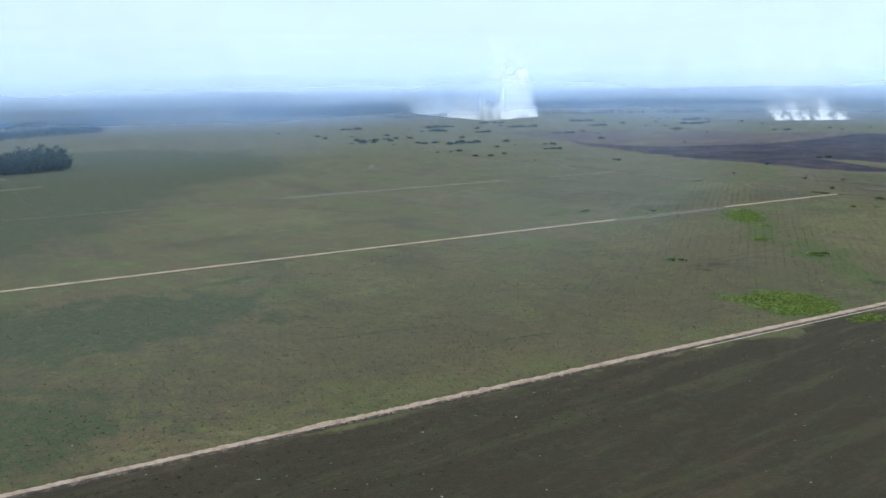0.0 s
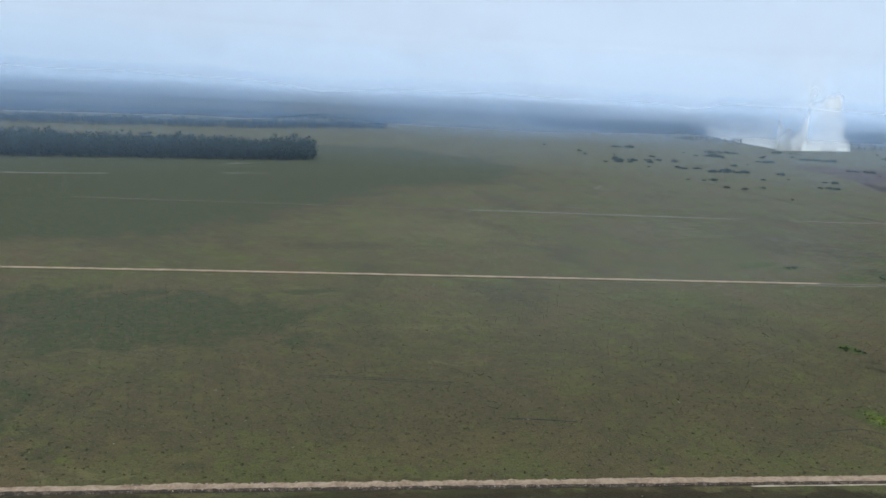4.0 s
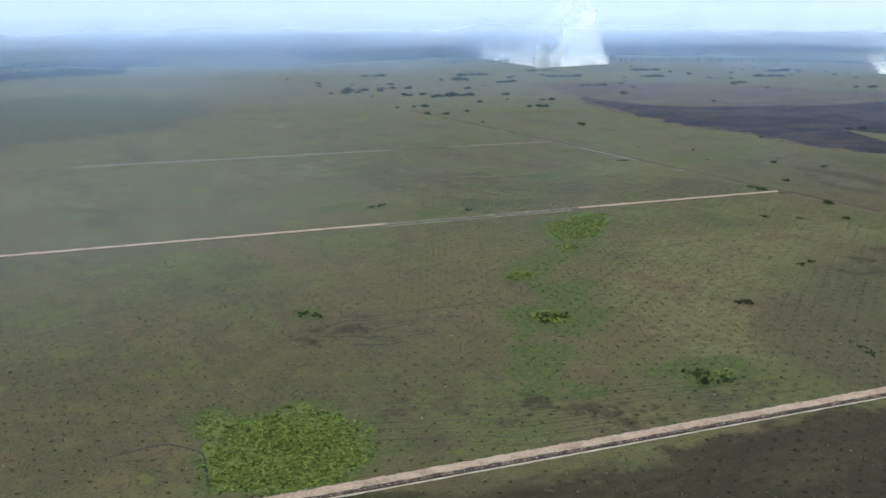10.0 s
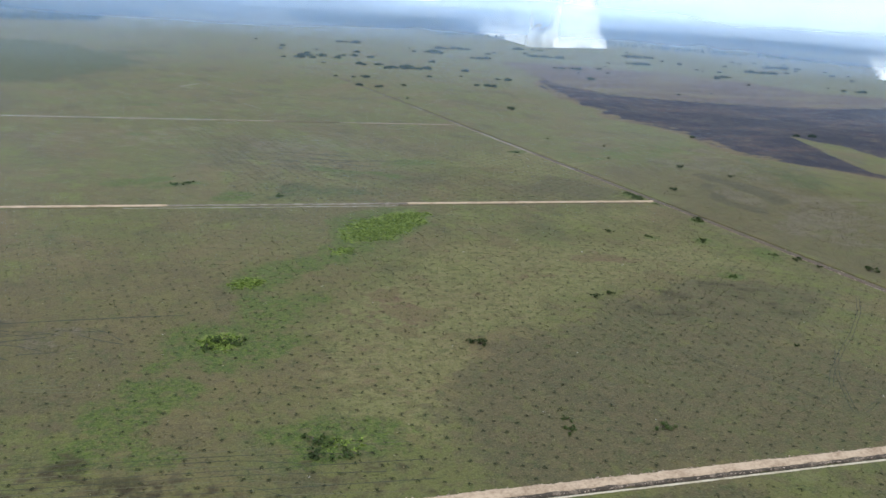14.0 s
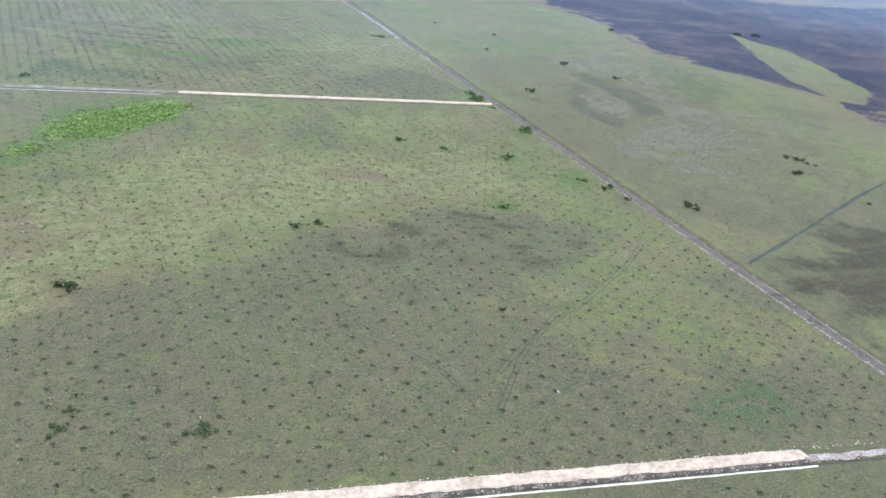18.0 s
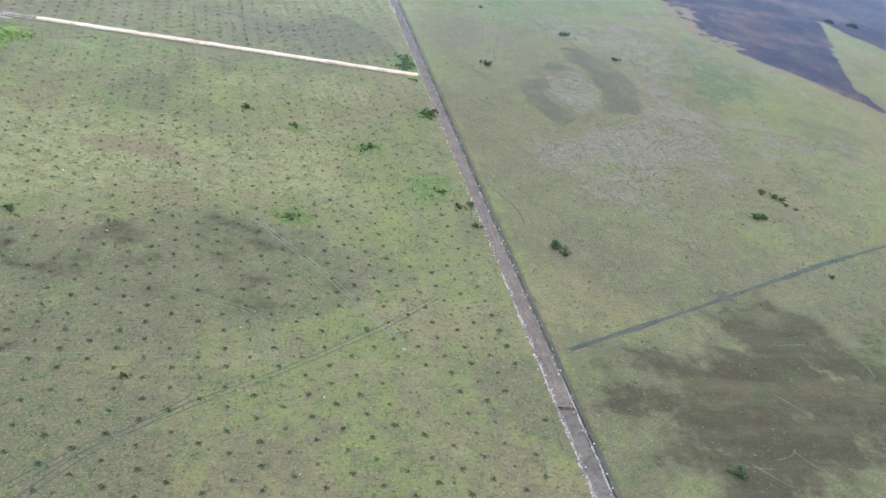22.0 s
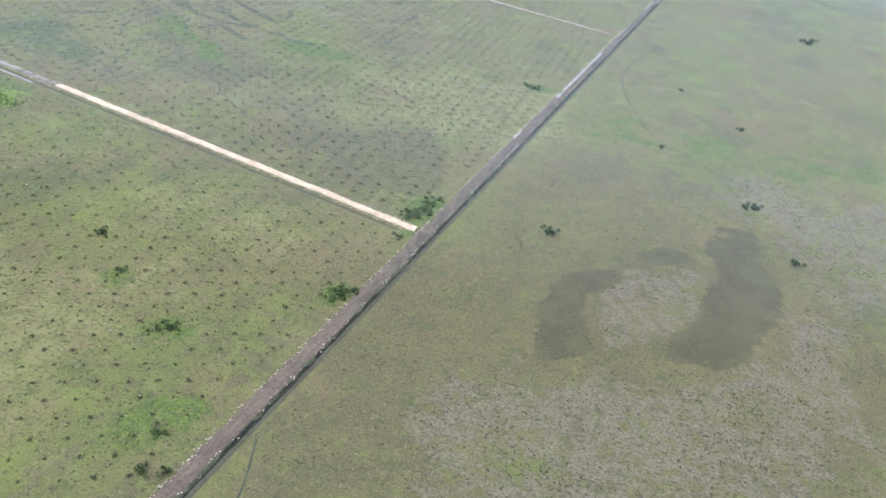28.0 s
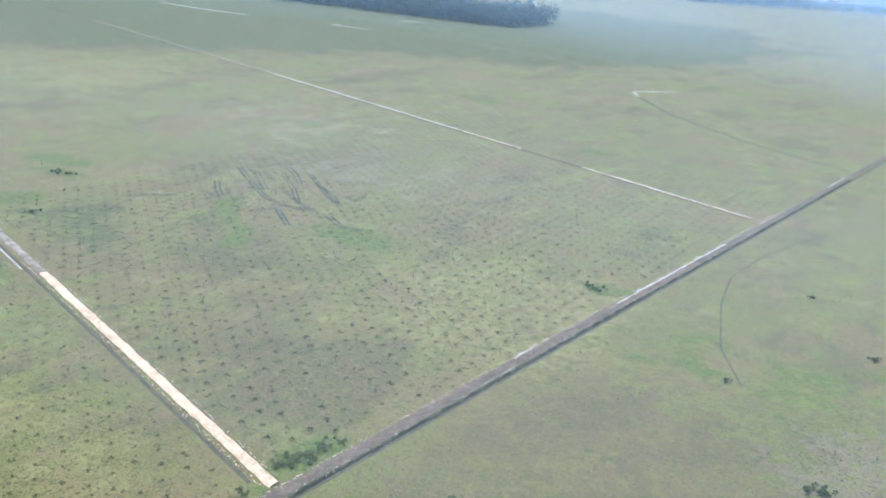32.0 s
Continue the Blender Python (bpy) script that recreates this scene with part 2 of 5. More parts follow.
def earth_material(name, light, dark, scale=1.0, lo=0.35, hi=0.65):
    g = Nodes(name)
    n1, n2, n3 = g.noise(0.09 * scale, 4), g.noise(0.7 * scale, 4), g.noise(4.0 * scale, 3)
    c = g.mix(g.step(g.math("ADD", g.math("MULTIPLY", n1, 0.5), g.math("MULTIPLY", n2, 0.5)), lo, hi), light, dark)
    c = g.mix(g.step(n3, 0.5, 0.75, 0, 0.4), c, dark)
    return g.surface(c, 0.92, g.math("ADD", n2, g.math("MULTIPLY", n3, 0.4)), 0.5, 0.25, 0.15)


def leaf_material(name, a, b, island=True):
    g = Nodes(name)
    n = g.noise(1.3, 2)
    c = g.mix(g.math("ADD", g.math("MULTIPLY", g.random(island), 0.6), g.math("MULTIPLY", n, 0.4)), a, b)
    return g.surface(c, 0.75, spec=0.12, through_light=0.25)


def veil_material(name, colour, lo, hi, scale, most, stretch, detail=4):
    """Thin smoke, and sheets tinted as haze: mostly clear, scattering daylight where dense."""
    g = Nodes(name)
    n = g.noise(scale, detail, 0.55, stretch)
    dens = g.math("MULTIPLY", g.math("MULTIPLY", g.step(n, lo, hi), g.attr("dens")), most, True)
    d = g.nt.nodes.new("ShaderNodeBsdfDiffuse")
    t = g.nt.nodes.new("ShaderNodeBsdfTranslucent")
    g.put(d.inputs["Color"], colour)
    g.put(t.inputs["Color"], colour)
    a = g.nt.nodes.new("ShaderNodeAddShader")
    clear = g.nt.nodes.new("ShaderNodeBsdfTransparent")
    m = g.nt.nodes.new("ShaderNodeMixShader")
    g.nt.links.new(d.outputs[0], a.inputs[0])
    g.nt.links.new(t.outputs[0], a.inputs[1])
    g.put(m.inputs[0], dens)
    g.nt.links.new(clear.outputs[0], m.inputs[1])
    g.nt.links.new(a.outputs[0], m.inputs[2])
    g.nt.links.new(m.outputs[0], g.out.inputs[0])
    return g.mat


M_GROUND = ground_material()
M_SAND = earth_material("sandy_spoil", (0.49, 0.355, 0.232), (0.29, 0.198, 0.122), 1.6, 0.40, 0.66)
M_CLAY = earth_material("clay_road", (0.142, 0.100, 0.068), (0.074, 0.053, 0.037), 1.8)
M_MUD = earth_material("dark_clay_road", (0.122, 0.094, 0.066), (0.066, 0.050, 0.034))
M_VERGE = earth_material("sandy_verge", (0.25, 0.205, 0.155), (0.10, 0.078, 0.056), 2.4, 0.42, 0.58)
M_CREAM = earth_material("cream_sand", (0.56, 0.47, 0.34), (0.38, 0.30, 0.20), 1.6)
M_EDGE = earth_material("pale_road_edge", (0.36, 0.32, 0.27), (0.20, 0.17, 0.14), 1.5)
M_TRACK = earth_material("worn_track", (0.128, 0.116, 0.064), (0.090, 0.086, 0.046), 2.0)
M_WEED = earth_material("weedy_ditch", (0.082, 0.076, 0.040), (0.046, 0.043, 0.024), 1.5)
M_FOOT = earth_material("crumbling_foot", (0.22, 0.165, 0.115), (0.068, 0.053, 0.038), 4.0, 0.40, 0.52)
M_BANK_SHADE = earth_material("bank_shade", (0.038, 0.033, 0.022), (0.020, 0.018, 0.013), 2.0)
M_RUT = earth_material("muddy_rut", (0.064, 0.063, 0.040), (0.038, 0.038, 0.025), 2.0)
M_CLOD = earth_material("earth_clod", (0.5, 0.38, 0.28), (0.22, 0.16, 0.12), 3.0)
M_WATER = earth_material("muddy_ditch", (0.078, 0.070, 0.042), (0.052, 0.047, 0.029), 1.0)
M_SAND_DULL = earth_material("trodden_sand", (0.38, 0.30, 0.235), (0.17, 0.122, 0.09), 2.2, 0.36, 0.62)
M_PALM = leaf_material("palm_frond", (0.016, 0.022, 0.010), (0.036, 0.043, 0.018))
M_STUMP = earth_material("palm_base", (0.10, 0.075, 0.05), (0.05, 0.038, 0.026), 6.0)
M_BARK = earth_material("bark", (0.13, 0.10, 0.075), (0.06, 0.045, 0.035), 5.0)
M_LEAF = leaf_material("shrub_leaf", (0.024, 0.037, 0.013), (0.086, 0.108, 0.036))
M_LEAF_PALE = leaf_material("pale_shrub_leaf", (0.034, 0.055, 0.016), (0.12, 0.155, 0.045))
M_WOOD = leaf_material("forest_leaf", (0.016, 0.032, 0.018), (0.04, 0.065, 0.032))
M_TUFT = leaf_material("grass_tuft", (0.075, 0.082, 0.034), (0.170, 0.156, 0.076))
M_STRAWTUFT = leaf_material("straw_tuft", (0.14, 0.13, 0.06), (0.28, 0.25, 0.14))
M_DARKTUFT = leaf_material("dark_tuft", (0.055, 0.058, 0.024), (0.105, 0.105, 0.045))
M_TUSSOCK = leaf_material("dark_tussock", (0.045, 0.042, 0.028), (0.15, 0.135, 0.10))
M_DEBRIS = leaf_material("dry_debris", (0.30, 0.27, 0.20), (0.52, 0.48, 0.38))
M_DRYFROND = leaf_material("dry_frond", (0.20, 0.18, 0.09), (0.42, 0.36, 0.20))
M_LIMETUFT = leaf_material("lush_tuft", (0.030, 0.065, 0.012), (0.31, 0.37, 0.07))


# ---- the plan: u runs along the cross roads, v along the main road ----
ROAD_A, ROAD_B, ROAD_C = -397.0, 0.0, 399.0


def plan(u, v):
    """Plan coordinates to metres: the cross roads slant a little, the main road leans a little."""
    u, v = np.asarray(u, float), np.asarray(v, float)
    slant = np.interp(v, (ROAD_A, ROAD_B, ROAD_C), (-0.132, -0.119, -0.122))
    far = 1.0 / (1.0 + (np.abs(u) / 2600.0) ** 4)
    return u + 0.009 * np.clip(v, -1200, 1200), v + slant * u * far


def lattice_noise(x, y, cell, seed):
    """Smooth noise in 0..1 at the places x, y."""
    rng = np.random.RandomState(seed)
    table = rng.rand(256, 256)
    fx, fy = np.asarray(x) / cell, np.asarray(y) / cell
    ix, iy = np.floor(fx).astype(int), np.floor(fy).astype(int)
    tx, ty = fx - ix, fy - iy
    tx, ty = tx * tx * (3 - 2 * tx), ty * ty * (3 - 2 * ty)
    a, b = table[ix % 256, iy % 256], table[(ix + 1) % 256, iy % 256]
    c, d = table[ix % 256, (iy + 1) % 256], table[(ix + 1) % 256, (iy + 1) % 256]
    return (a * (1 - tx) + b * tx) * (1 - ty) + (c * (1 - tx) + d * tx) * ty


def cloudy(x, y, cell, seed):
    return 0.5 * lattice_noise(x, y, cell, seed) + 0.3 * lattice_noise(x, y, cell / 2.1, seed + 1) + 0.2 * lattice_noise(x, y, cell / 4.3, seed + 2)


def mesh_from(name, verts, faces, material, smooth=False):
    """A mesh from arrays: verts n x 3, faces m x 3 or m x 4."""
    me = bpy.data.meshes.new(name)
    verts, faces = np.asarray(verts, np.float32), np.asarray(faces, np.int32)
    me.vertices.add(len(verts))
    me.vertices.foreach_set("co", verts.ravel())
    k = faces.shape[1]
    me.loops.add(faces.size)
    me.loops.foreach_set("vertex_index", faces.ravel())
    me.polygons.add(len(faces))
    me.polygons.foreach_set("loop_start", np.arange(0, faces.size, k, dtype=np.int32))
    me.polygons.foreach_set("loop_total", np.full(len(faces), k, np.int32))
    me.polygons.foreach_set("use_smooth", np.full(len(faces), smooth))
    me.materials.append(material)
    me.update()
    me.validate()
    return me


def sheet_faces(rows, cols):
    i = np.arange(rows * cols).reshape(rows, cols)
    return np.stack([i[:-1, :-1], i[:-1, 1:], i[1:, 1:], i[1:, :-1]], -1).reshape(-1, 4)


def scalar(me, name, values):
    me.attributes.new(name, "FLOAT", "POINT").data.foreach_set("value", np.asarray(values, np.float32).ravel())


def dent(v, centre, half, depth):
    """A trench across v: flat bottom, sloping banks."""
    return -depth * np.clip((half - np.abs(v - centre)) / (0.45 * half), 0, 1)


# ---- ground: one sheet to the horizon, with the ditches cut into it ----
def lines(core_lo, core_hi, step, fine, far):
    core = np.arange(core_lo, core_hi + 0.1, step)
    grow = np.cumsum(step * 1.045 ** np.arange(1, 130))
    out = [core, core_lo - grow[grow < far + core_lo], core_hi + grow[grow < far - core_hi], [-far, far]]
    for lo, hi, s in fine:
        out = [o[(np.asarray(o) < lo) | (np.asarray(o) > hi)] if len(o) > 2 else o for o in out]
        out.append(np.arange(lo, hi + 0.01, s))
    return np.unique(np.concatenate([np.asarray(o, float) for o in out]))


UNIT = 0.8                     # metres in one unit of the plan
HUB = (-480.0, -330.0)
U = lines(-1160, 470, 3.6, [(5.0, 11.5, 0.5)], 5600)
V = lines(-470, 560, 3.6, [(ROAD_A - 5, ROAD_A + 2, 0.35), (ROAD_B - 7.5, ROAD_B - 1, 0.5), (ROAD_C - 5, ROAD_C - 1, 0.5)], 5600)
GU, GV = np.meshgrid(U, V)
GX, GY = plan(GU, GV)


def rim(x, y):
    """Beyond three kilometres the land rises very gently to the skyline."""
    r = np.hypot(x - HUB[0], y - HUB[1])
    k = np.clip((r - 3500) / 1600, 0, 1)
    return 98 * k ** 1.4 + 10 * k * (cloudy(x, y, 420, 5) - 0.5)


GZ = rim(GX, GY) + 0.16 * (cloudy(GX, GY, 23, 9) - 0.5)
west = np.clip(-GU / 4.0 - 1, 0, 1)
GZ += np.where(np.abs(GV) < 900, dent(GU, 8.2, 1.6, 0.9), 0)
GZ += west * np.where(GU > -1500, dent(GV, ROAD_A - 1.1, 1.0, 0.7) + dent(GV, ROAD_B - 4.2, 1.4, 0.6) + dent(GV, ROAD_C - 3, 1.2, 0.5), 0)
ZONES = {k: np.zeros(GX.shape) for k in ("yellow", "brown", "dull", "shrub_and_shade", "lush", "lime", "murk", "wet", "pale", "scorched", "singed", "burnt")}
WOBBLE = (cloudy(GX, GY, 46, 21) - 0.5, cloudy(GX, GY, 46, 31) - 0.5)


def patch(zone, x, y, rx, ry, turn=0.0, most=1.0, ragged=1.0):
    """A patch of growth: an oval with an uneven outline, its long axis turned by degrees."""
    wx, wy = WOBBLE
    s = ragged * 1.3 * min(rx, ry)
    dx, dy = GX - x + s * wx, GY - y + s * wy
    a = radians(turn)
    e = np.hypot((dx * math.cos(a) + dy * math.sin(a)) / rx, (dy * math.cos(a) - dx * math.sin(a)) / ry)
    ZONES[zone] = np.maximum(ZONES[zone], most * np.clip(1.5 - e, 0, 1))


def outline(zone, points, soft=8.0, most=1.0, wobble=18.0):
    """A field with a given outline: 1 inside, fading over soft metres."""
    x, y = GX + wobble * WOBBLE[0], GY + wobble * WOBBLE[1]
    inside, near = np.zeros(x.shape, bool), np.full(x.shape, 1e9)
    for (ax, ay), (bx, by) in zip(points, points[1:] + points[:1]):
        t = np.clip(((x - ax) * (bx - ax) + (y - ay) * (by - ay)) / ((bx - ax) ** 2 + (by - ay) ** 2), 0, 1)
        near = np.minimum(near, np.hypot(x - ax - t * (bx - ax), y - ay - t * (by - ay)))
        if ay != by:
            inside ^= ((ay > y) != (by > y)) & (x < (bx - ax) * (y - ay) / (by - ay) + ax)
    field = np.clip(0.5 + np.where(inside, near, -near) / (2 * soft), 0, 1)
    ZONES[zone] = np.maximum(ZONES[zone], most * field)
    return np.where(inside, near, -near)


# lush green hollows
outline("lush", [(-602, -274), (-592, -246), (-558, -247), (-532, -275), (-536, -302), (-556, -326), (-586, -322), (-606, -302)], 12, 1.0, 26)
outline("lime", [(-597, -274), (-587, -252), (-561, -253), (-539, -276), (-543, -300), (-560, -320), (-584, -316), (-600, -298)], 11, 1.0, 26)
patch("lush", -562, -338, 24, 12, -8)
patch("lime", -562, -338, 15, 7, -8)
outline("lush", [(-318, -96), (-300, -58), (-281, -10), (-258, 4), (-224, 18), (-213, -4), (-222, -30), (-262, -64), (-297, -90), (-312, -112)], 11, 1.0, 16)
outline("lime", [(-283, -48), (-264, -16), (-240, -4), (-222, 2), (-224, -24), (-262, -60)], 6, 1.0, 16)
patch("lime", -300, -80, 10, 5, 40, 0.7)
patch("lime", -262, -34, 34, 15, 42, 0.9)
patch("lime", -230, -6, 20, 10, 20, 0.9)
patch("lush", -356, -118, 34, 16, 35, 0.95)
patch("lush", -322, -98, 18, 10, 35, 0.9)
patch("lush", -366, -166, 16, 26, 10, 0.85)
patch("lush", -436, -262, 14, 30, -35, 0.85)
patch("lime", -368, -124, 9, 6, 20)
patch("lush", -348, -158, 14, 18, 0, 0.6)
patch("lush", -396, -203, 38, 28, 10, 0.85)
patch("shrub_and_shade", -400, -210, 30, 24, 10, 0.75)
patch("lime", -396, -200, 9, 8, 0)
patch("lush", -376, -303, 26, 18, 0, 0.8)
patch("shrub_and_shade", -378, -303, 24, 17, 0, 0.8)
patch("lime", -372, -304, 10, 7, 0, 0.4)
patch("lush", -428, -250, 16, 20, 60, 0.85)
patch("lush", -450, -286, 13, 22, 70, 0.6)
patch("shrub_and_shade", -376, 112, 18, 8, 20, 0.9)
patch("lush", -376, 112, 20, 9, 20, 0.7)
patch("shrub_and_shade", -306, 63, 14, 6, 15, 0.9)
patch("shrub_and_shade", -514, -140, 13, 10, 40, 0.7)
patch("lush", -518, -138, 12, 9, 40, 0.6)
patch("lush", -4, -61, 8, 10, 0, 0.7)
patch("lush", -42, -110, 9, 7, 0, 0.75)
patch("lush", -76, -93, 10, 7, 0, 0.65)
patch("lush", -80, -184, 9, 9, 0, 0.8)
patch("lush", -14, -150, 12, 16, 0, 0.6)
patch("lush", -4, 224, 14, 8, 0, 0.6)
patch("lush", -12, 218, 9, 5, 0, 0.9)
patch("lush", -6, 20, 8, 22, 0, 0.7)
patch("lush", -150, 178, 30, 12, 20, 0.9)
patch("lush", -340, 72, 24, 12, 30, 0.8)
patch("lush", -400, 130, 26, 11, 20, 0.95)
patch("lush", -168, 467, 14, 7, 0, 0.85)
patch("lush", -363, 557, 26, 12, 10, 0.6)
patch("lush", -383, 346, 16, 10, 0, 0.8)
outline("lush", [(-268, 178), (-250, 172), (-222, 152), (-176, 124), (-184, 112), (-222, 134), (-256, 152)], 6, 0.75, 12)
patch("shrub_and_shade", -263, 74, 48, 24, -20, 0.6)
patch("shrub_and_shade", -216, 128, 30, 16, -25, 0.55)
patch("lush", 78, 200, 75, 22, 25, 0.42)
patch("lush", 150, 215, 90, 40, 30, 0.38)
patch("lush", 170, -262, 60, 22, 10, 0.6)
# yellower, drier grass
outline("yellow", [(-330, -150), (-226, -90), (-112, -110), (-60, -60), (-40, -160), (-110, -175), (-176, -189), (-262, -221), (-300, -269), (-346, -310), (-385, -290)], 14, 0.85, 40)
patch("yellow", -42, 165, 80, 60, 30, 0.8)
patch("yellow", -70, -40, 60, 30, 10, 0.6)
patch("yellow", 20, -225, 60, 28, 25, 0.35)
outline("yellow", [(10, -268), (60, -246), (120, -236), (220, -205), (260, -240), (170, -250), (60, -262), (24, -292), (12, -290)], 14, 0.55, 24)
patch("yellow", 210, -200, 110, 45, 25, 0.5)
patch("yellow", 45, -365, 60, 24, 0, 0.4)
patch("yellow", -880, -165, 60, 22, 0, 0.6)
patch("yellow", -770, -60, 70, 20, 0, 0.7)
patch("yellow", -700, 330, 110, 130, 20, 0.7)
patch("yellow", -650, -90, 40, 18, 0, 0.6)
patch("brown", -120, -330, 110, 50, -10, 0.6)
# bare reddish earth
patch("scorched", -313, -184, 26, 16, 20, 0.55)
patch("scorched", -143, -134, 26, 11, -15, 0.7)
patch("scorched", -304, -180, 14, 34, 0, 0.6)
patch("scorched", -201, -152, 18, 8, 0, 0.45)
patch("scorched", -706, 318, 42, 20, 10, 0.55)
patch("scorched", -205, 172, 24, 8, 20, 0.4)
patch("brown", -440, -190, 130, 90, 20, 0.8)
patch("brown", -560, -180, 160, 60, 10, 0.7)
patch("brown", -700, -230, 220, 55, -8, 0.75)
patch("brown", -880, -210, 160, 45, -8, 0.7)
patch("brown", -300, -20, 90, 40, 10, 0.55)
patch("brown", -40, -290, 70, 40, 0, 0.5)
outline("brown", [(12, -250), (12, 150), (90, 160), (200, 60), (210, -100), (120, -190)], 20, 0.8, 40)
outline("dull", [(14, -200), (20, 60), (60, 70), (120, 110), (170, 120), (190, 20), (180, -120), (120, -215), (60, -230)], 40, 0.52, 60)
# dull, darker ground, in places shade put into the ground colour
outline("dull", [(-1500, -190), (-1060, -250), (-560, -325), (-420, -290), (-440, -150), (-520, -60), (-700, -20), (-1500, 60)], 60, 0.55, 90)
# southern end only paints in the dimmer foreground; the rest is dull grass
outline("dull", [(-330, -290), (-303, -263), (-263, -229), (-238, -229), (-205, -218), (-191, -199), (-143, -199), (-119, -180), (-50, -193), (-50, -225), (-80, -250), (-130, -275), (-100, -330), (-120, -378), (-330, -352)], 12, 0.9, 16)
outline("murk", [(-190, -240), (-165, -206), (-122, -186), (-58, -199), (-60, -228), (-105, -239), (-160, -262)], 34, 0.46, 40)
outline("murk", [(58, -247), (109, -238), (150, -250), (200, -246), (190, -285), (140, -310), (95, -338), (40, -345), (14, -328), (30, -282)], 30, 0.9, 46)
outline("murk", [(-530, -262), (-470, -288), (-428, -312), (-398, -312), (-345, -330), (-350, -346), (-420, -332), (-480, -310), (-535, -286)], 24, 0.5, 22)
patch("murk", -502, -176, 30, 16, 20, 0.5, 2.2)
patch("dull", 66, -288, 80, 44, 8, 1.0)
outline("dull", [(12, -400), (12, -160), (60, -150), (160, -190), (260, -170), (320, -240), (240, -420)], 60, 0.85, 90)
outline("murk", [(14, -420), (14, -330), (80, -350), (160, -330), (240, -300), (240, -420)], 50, 0.5, 80)
patch("dull", 60, -110, 70, 50, 20, 0.5)
patch("dull", 120, 130, 160, 40, -10, 0.4)
outline("shrub_and_shade", [(184, 62), (187, 27), (197, 1), (215, -10), (268, 60), (270, 111), (252, 173), (222, 140)], 38, 0.8, 50)
patch("shrub_and_shade", 215, 150, 40, 14, -40, 0.5)
patch("dull", 250, -30, 60, 30, 30, 0.6)
# south field: cloud shadow and dark growth, both in the ground colour
outline("dull", [(-1500, -205), (-1060, -262), (-560, -334), (-250, -372), (-230, -450), (-300, -900), (-1500, -900)], 6, 0.95, 10)
outline("murk", [(-1500, -200), (-1060, -262), (-560, -334), (-330, -366), (-330, -420), (-420, -520), (-480, -900), (-1500, -900)], 14, 1.5, 40)
outline("shrub_and_shade", [(-1500, -215), (-1060, -272), (-600, -336), (-420, -362), (-400, -430), (-560, -900), (-1500, -900)], 25, 0.62, 60)
outline("shrub_and_shade", [(-1060, 60), (-934, 30), (-850, 0), (-870, -70), (-969, -92), (-1060, -75)], 34, 0.95, 60)
outline("dull", [(-1120, 80), (-934, 40), (-830, 10), (-850, -90), (-969, -110), (-1120, -85)], 50, 0.9, 70)
outline("shrub_and_shade", [(-1100, -110), (-1017, -150), (-1005, -222), (-1050, -245), (-1120, -235)], 28, 0.85, 40)
outline("dull", [(-760, -120), (-640, -150), (-600, -230), (-720, -250), (-800, -200)], 60, 0.7, 80)
outline("brown", [(-940, -130), (-780, -150), (-690, -240), (-740, -290), (-930, -230)], 40, 0.9, 60)
patch("yellow", -858, 44, 26, 9, -30, 0.8)
patch("yellow", -765, -35, 24, 9, -20, 0.8)
patch("yellow", -728, -84, 22, 8, -20, 0.7)
patch("yellow", -800, -134, 20, 8, -20, 0.75)
patch("yellow", -990, -88, 34, 10, -30, 0.8)
patch("yellow", -972, -256, 34, 12, -15, 0.75)
patch("yellow", -1020, -246, 20, 10, -15, 0.7)
patch("lush", -845, -10, 20, 6, -30, 0.5)
patch("shrub_and_shade", -853, 40, 26, 7, 10, 0.85)
patch("dull", -812, 221, 60, 20, 0, 0.9)
patch("shrub_and_shade", -320, 1330, 130, 40, 10, 0.7)
patch("shrub_and_shade", -500, 1300, 200, 60, 0, 0.55)
outline("dull", [(-170, -345), (-90, -318), (8, -320), (60, -336), (230, -320), (230, -560), (-170, -560)], 46, 0.85, 60)
outline("shrub_and_shade", [(-74, -342), (-45, -350), (-62, -376), (-92, -366)], 10, 0.7, 20)
# the hollow with two dark lobes, pale rubbly ground round it
LOBES = [[(65, 4), (84, 22), (87, 13), (80, 0), (80, -22), (90, -37), (83, -51), (72, -57), (63, -44), (61, -20)],
       [(114, 97), (133, 99), (139, 70), (153, 42), (149, 16), (137, -16), (127, -29), (111, -31), (112, -17), (122, 2), (120, 29), (125, 46), (114, 68)],
       [(85, 40), (96, 55), (110, 60), (111, 48), (96, 35)]]
outline("pale", [(81, -5), (87, 24), (112, 42), (120, 38), (122, 5), (111, -16), (91, -36)], 6, 0.8, 10)
outline("pale", [(110, 150), (138, 182), (171, 160), (205, 185), (222, 180), (200, 84), (178, 46), (166, 60), (160, 90), (140, 112)], 24, 0.95, 30)
outline("pale", [(86, -56), (120, -45), (136, -20), (155, 24), (173, 48), (178, -24), (122, -100), (65, -98), (63, -83)], 16, 0.85, 22)
outline("pale", [(59, -94), (87, -66), (116, -50), (150, -42), (168, -52), (150, -108), (97, -132), (88, -166), (78, -140), (68, -106)], 34, 0.85, 40)
for lobe in LOBES:
    outline("wet", lobe, 3, 1.0, 10)
    ZONES["pale"] *= 1 - ZONES["wet"]
outline("dull", [(-89, 65), (-40, 106), (-10, 78), (-11, 29), (-47, 21)], 6, 0.85, 14)
outline("dull", [(18, 140), (93, 166), (180, 190), (80, 85), (49, 49), (16, 60)], 14, 0.5, 30)
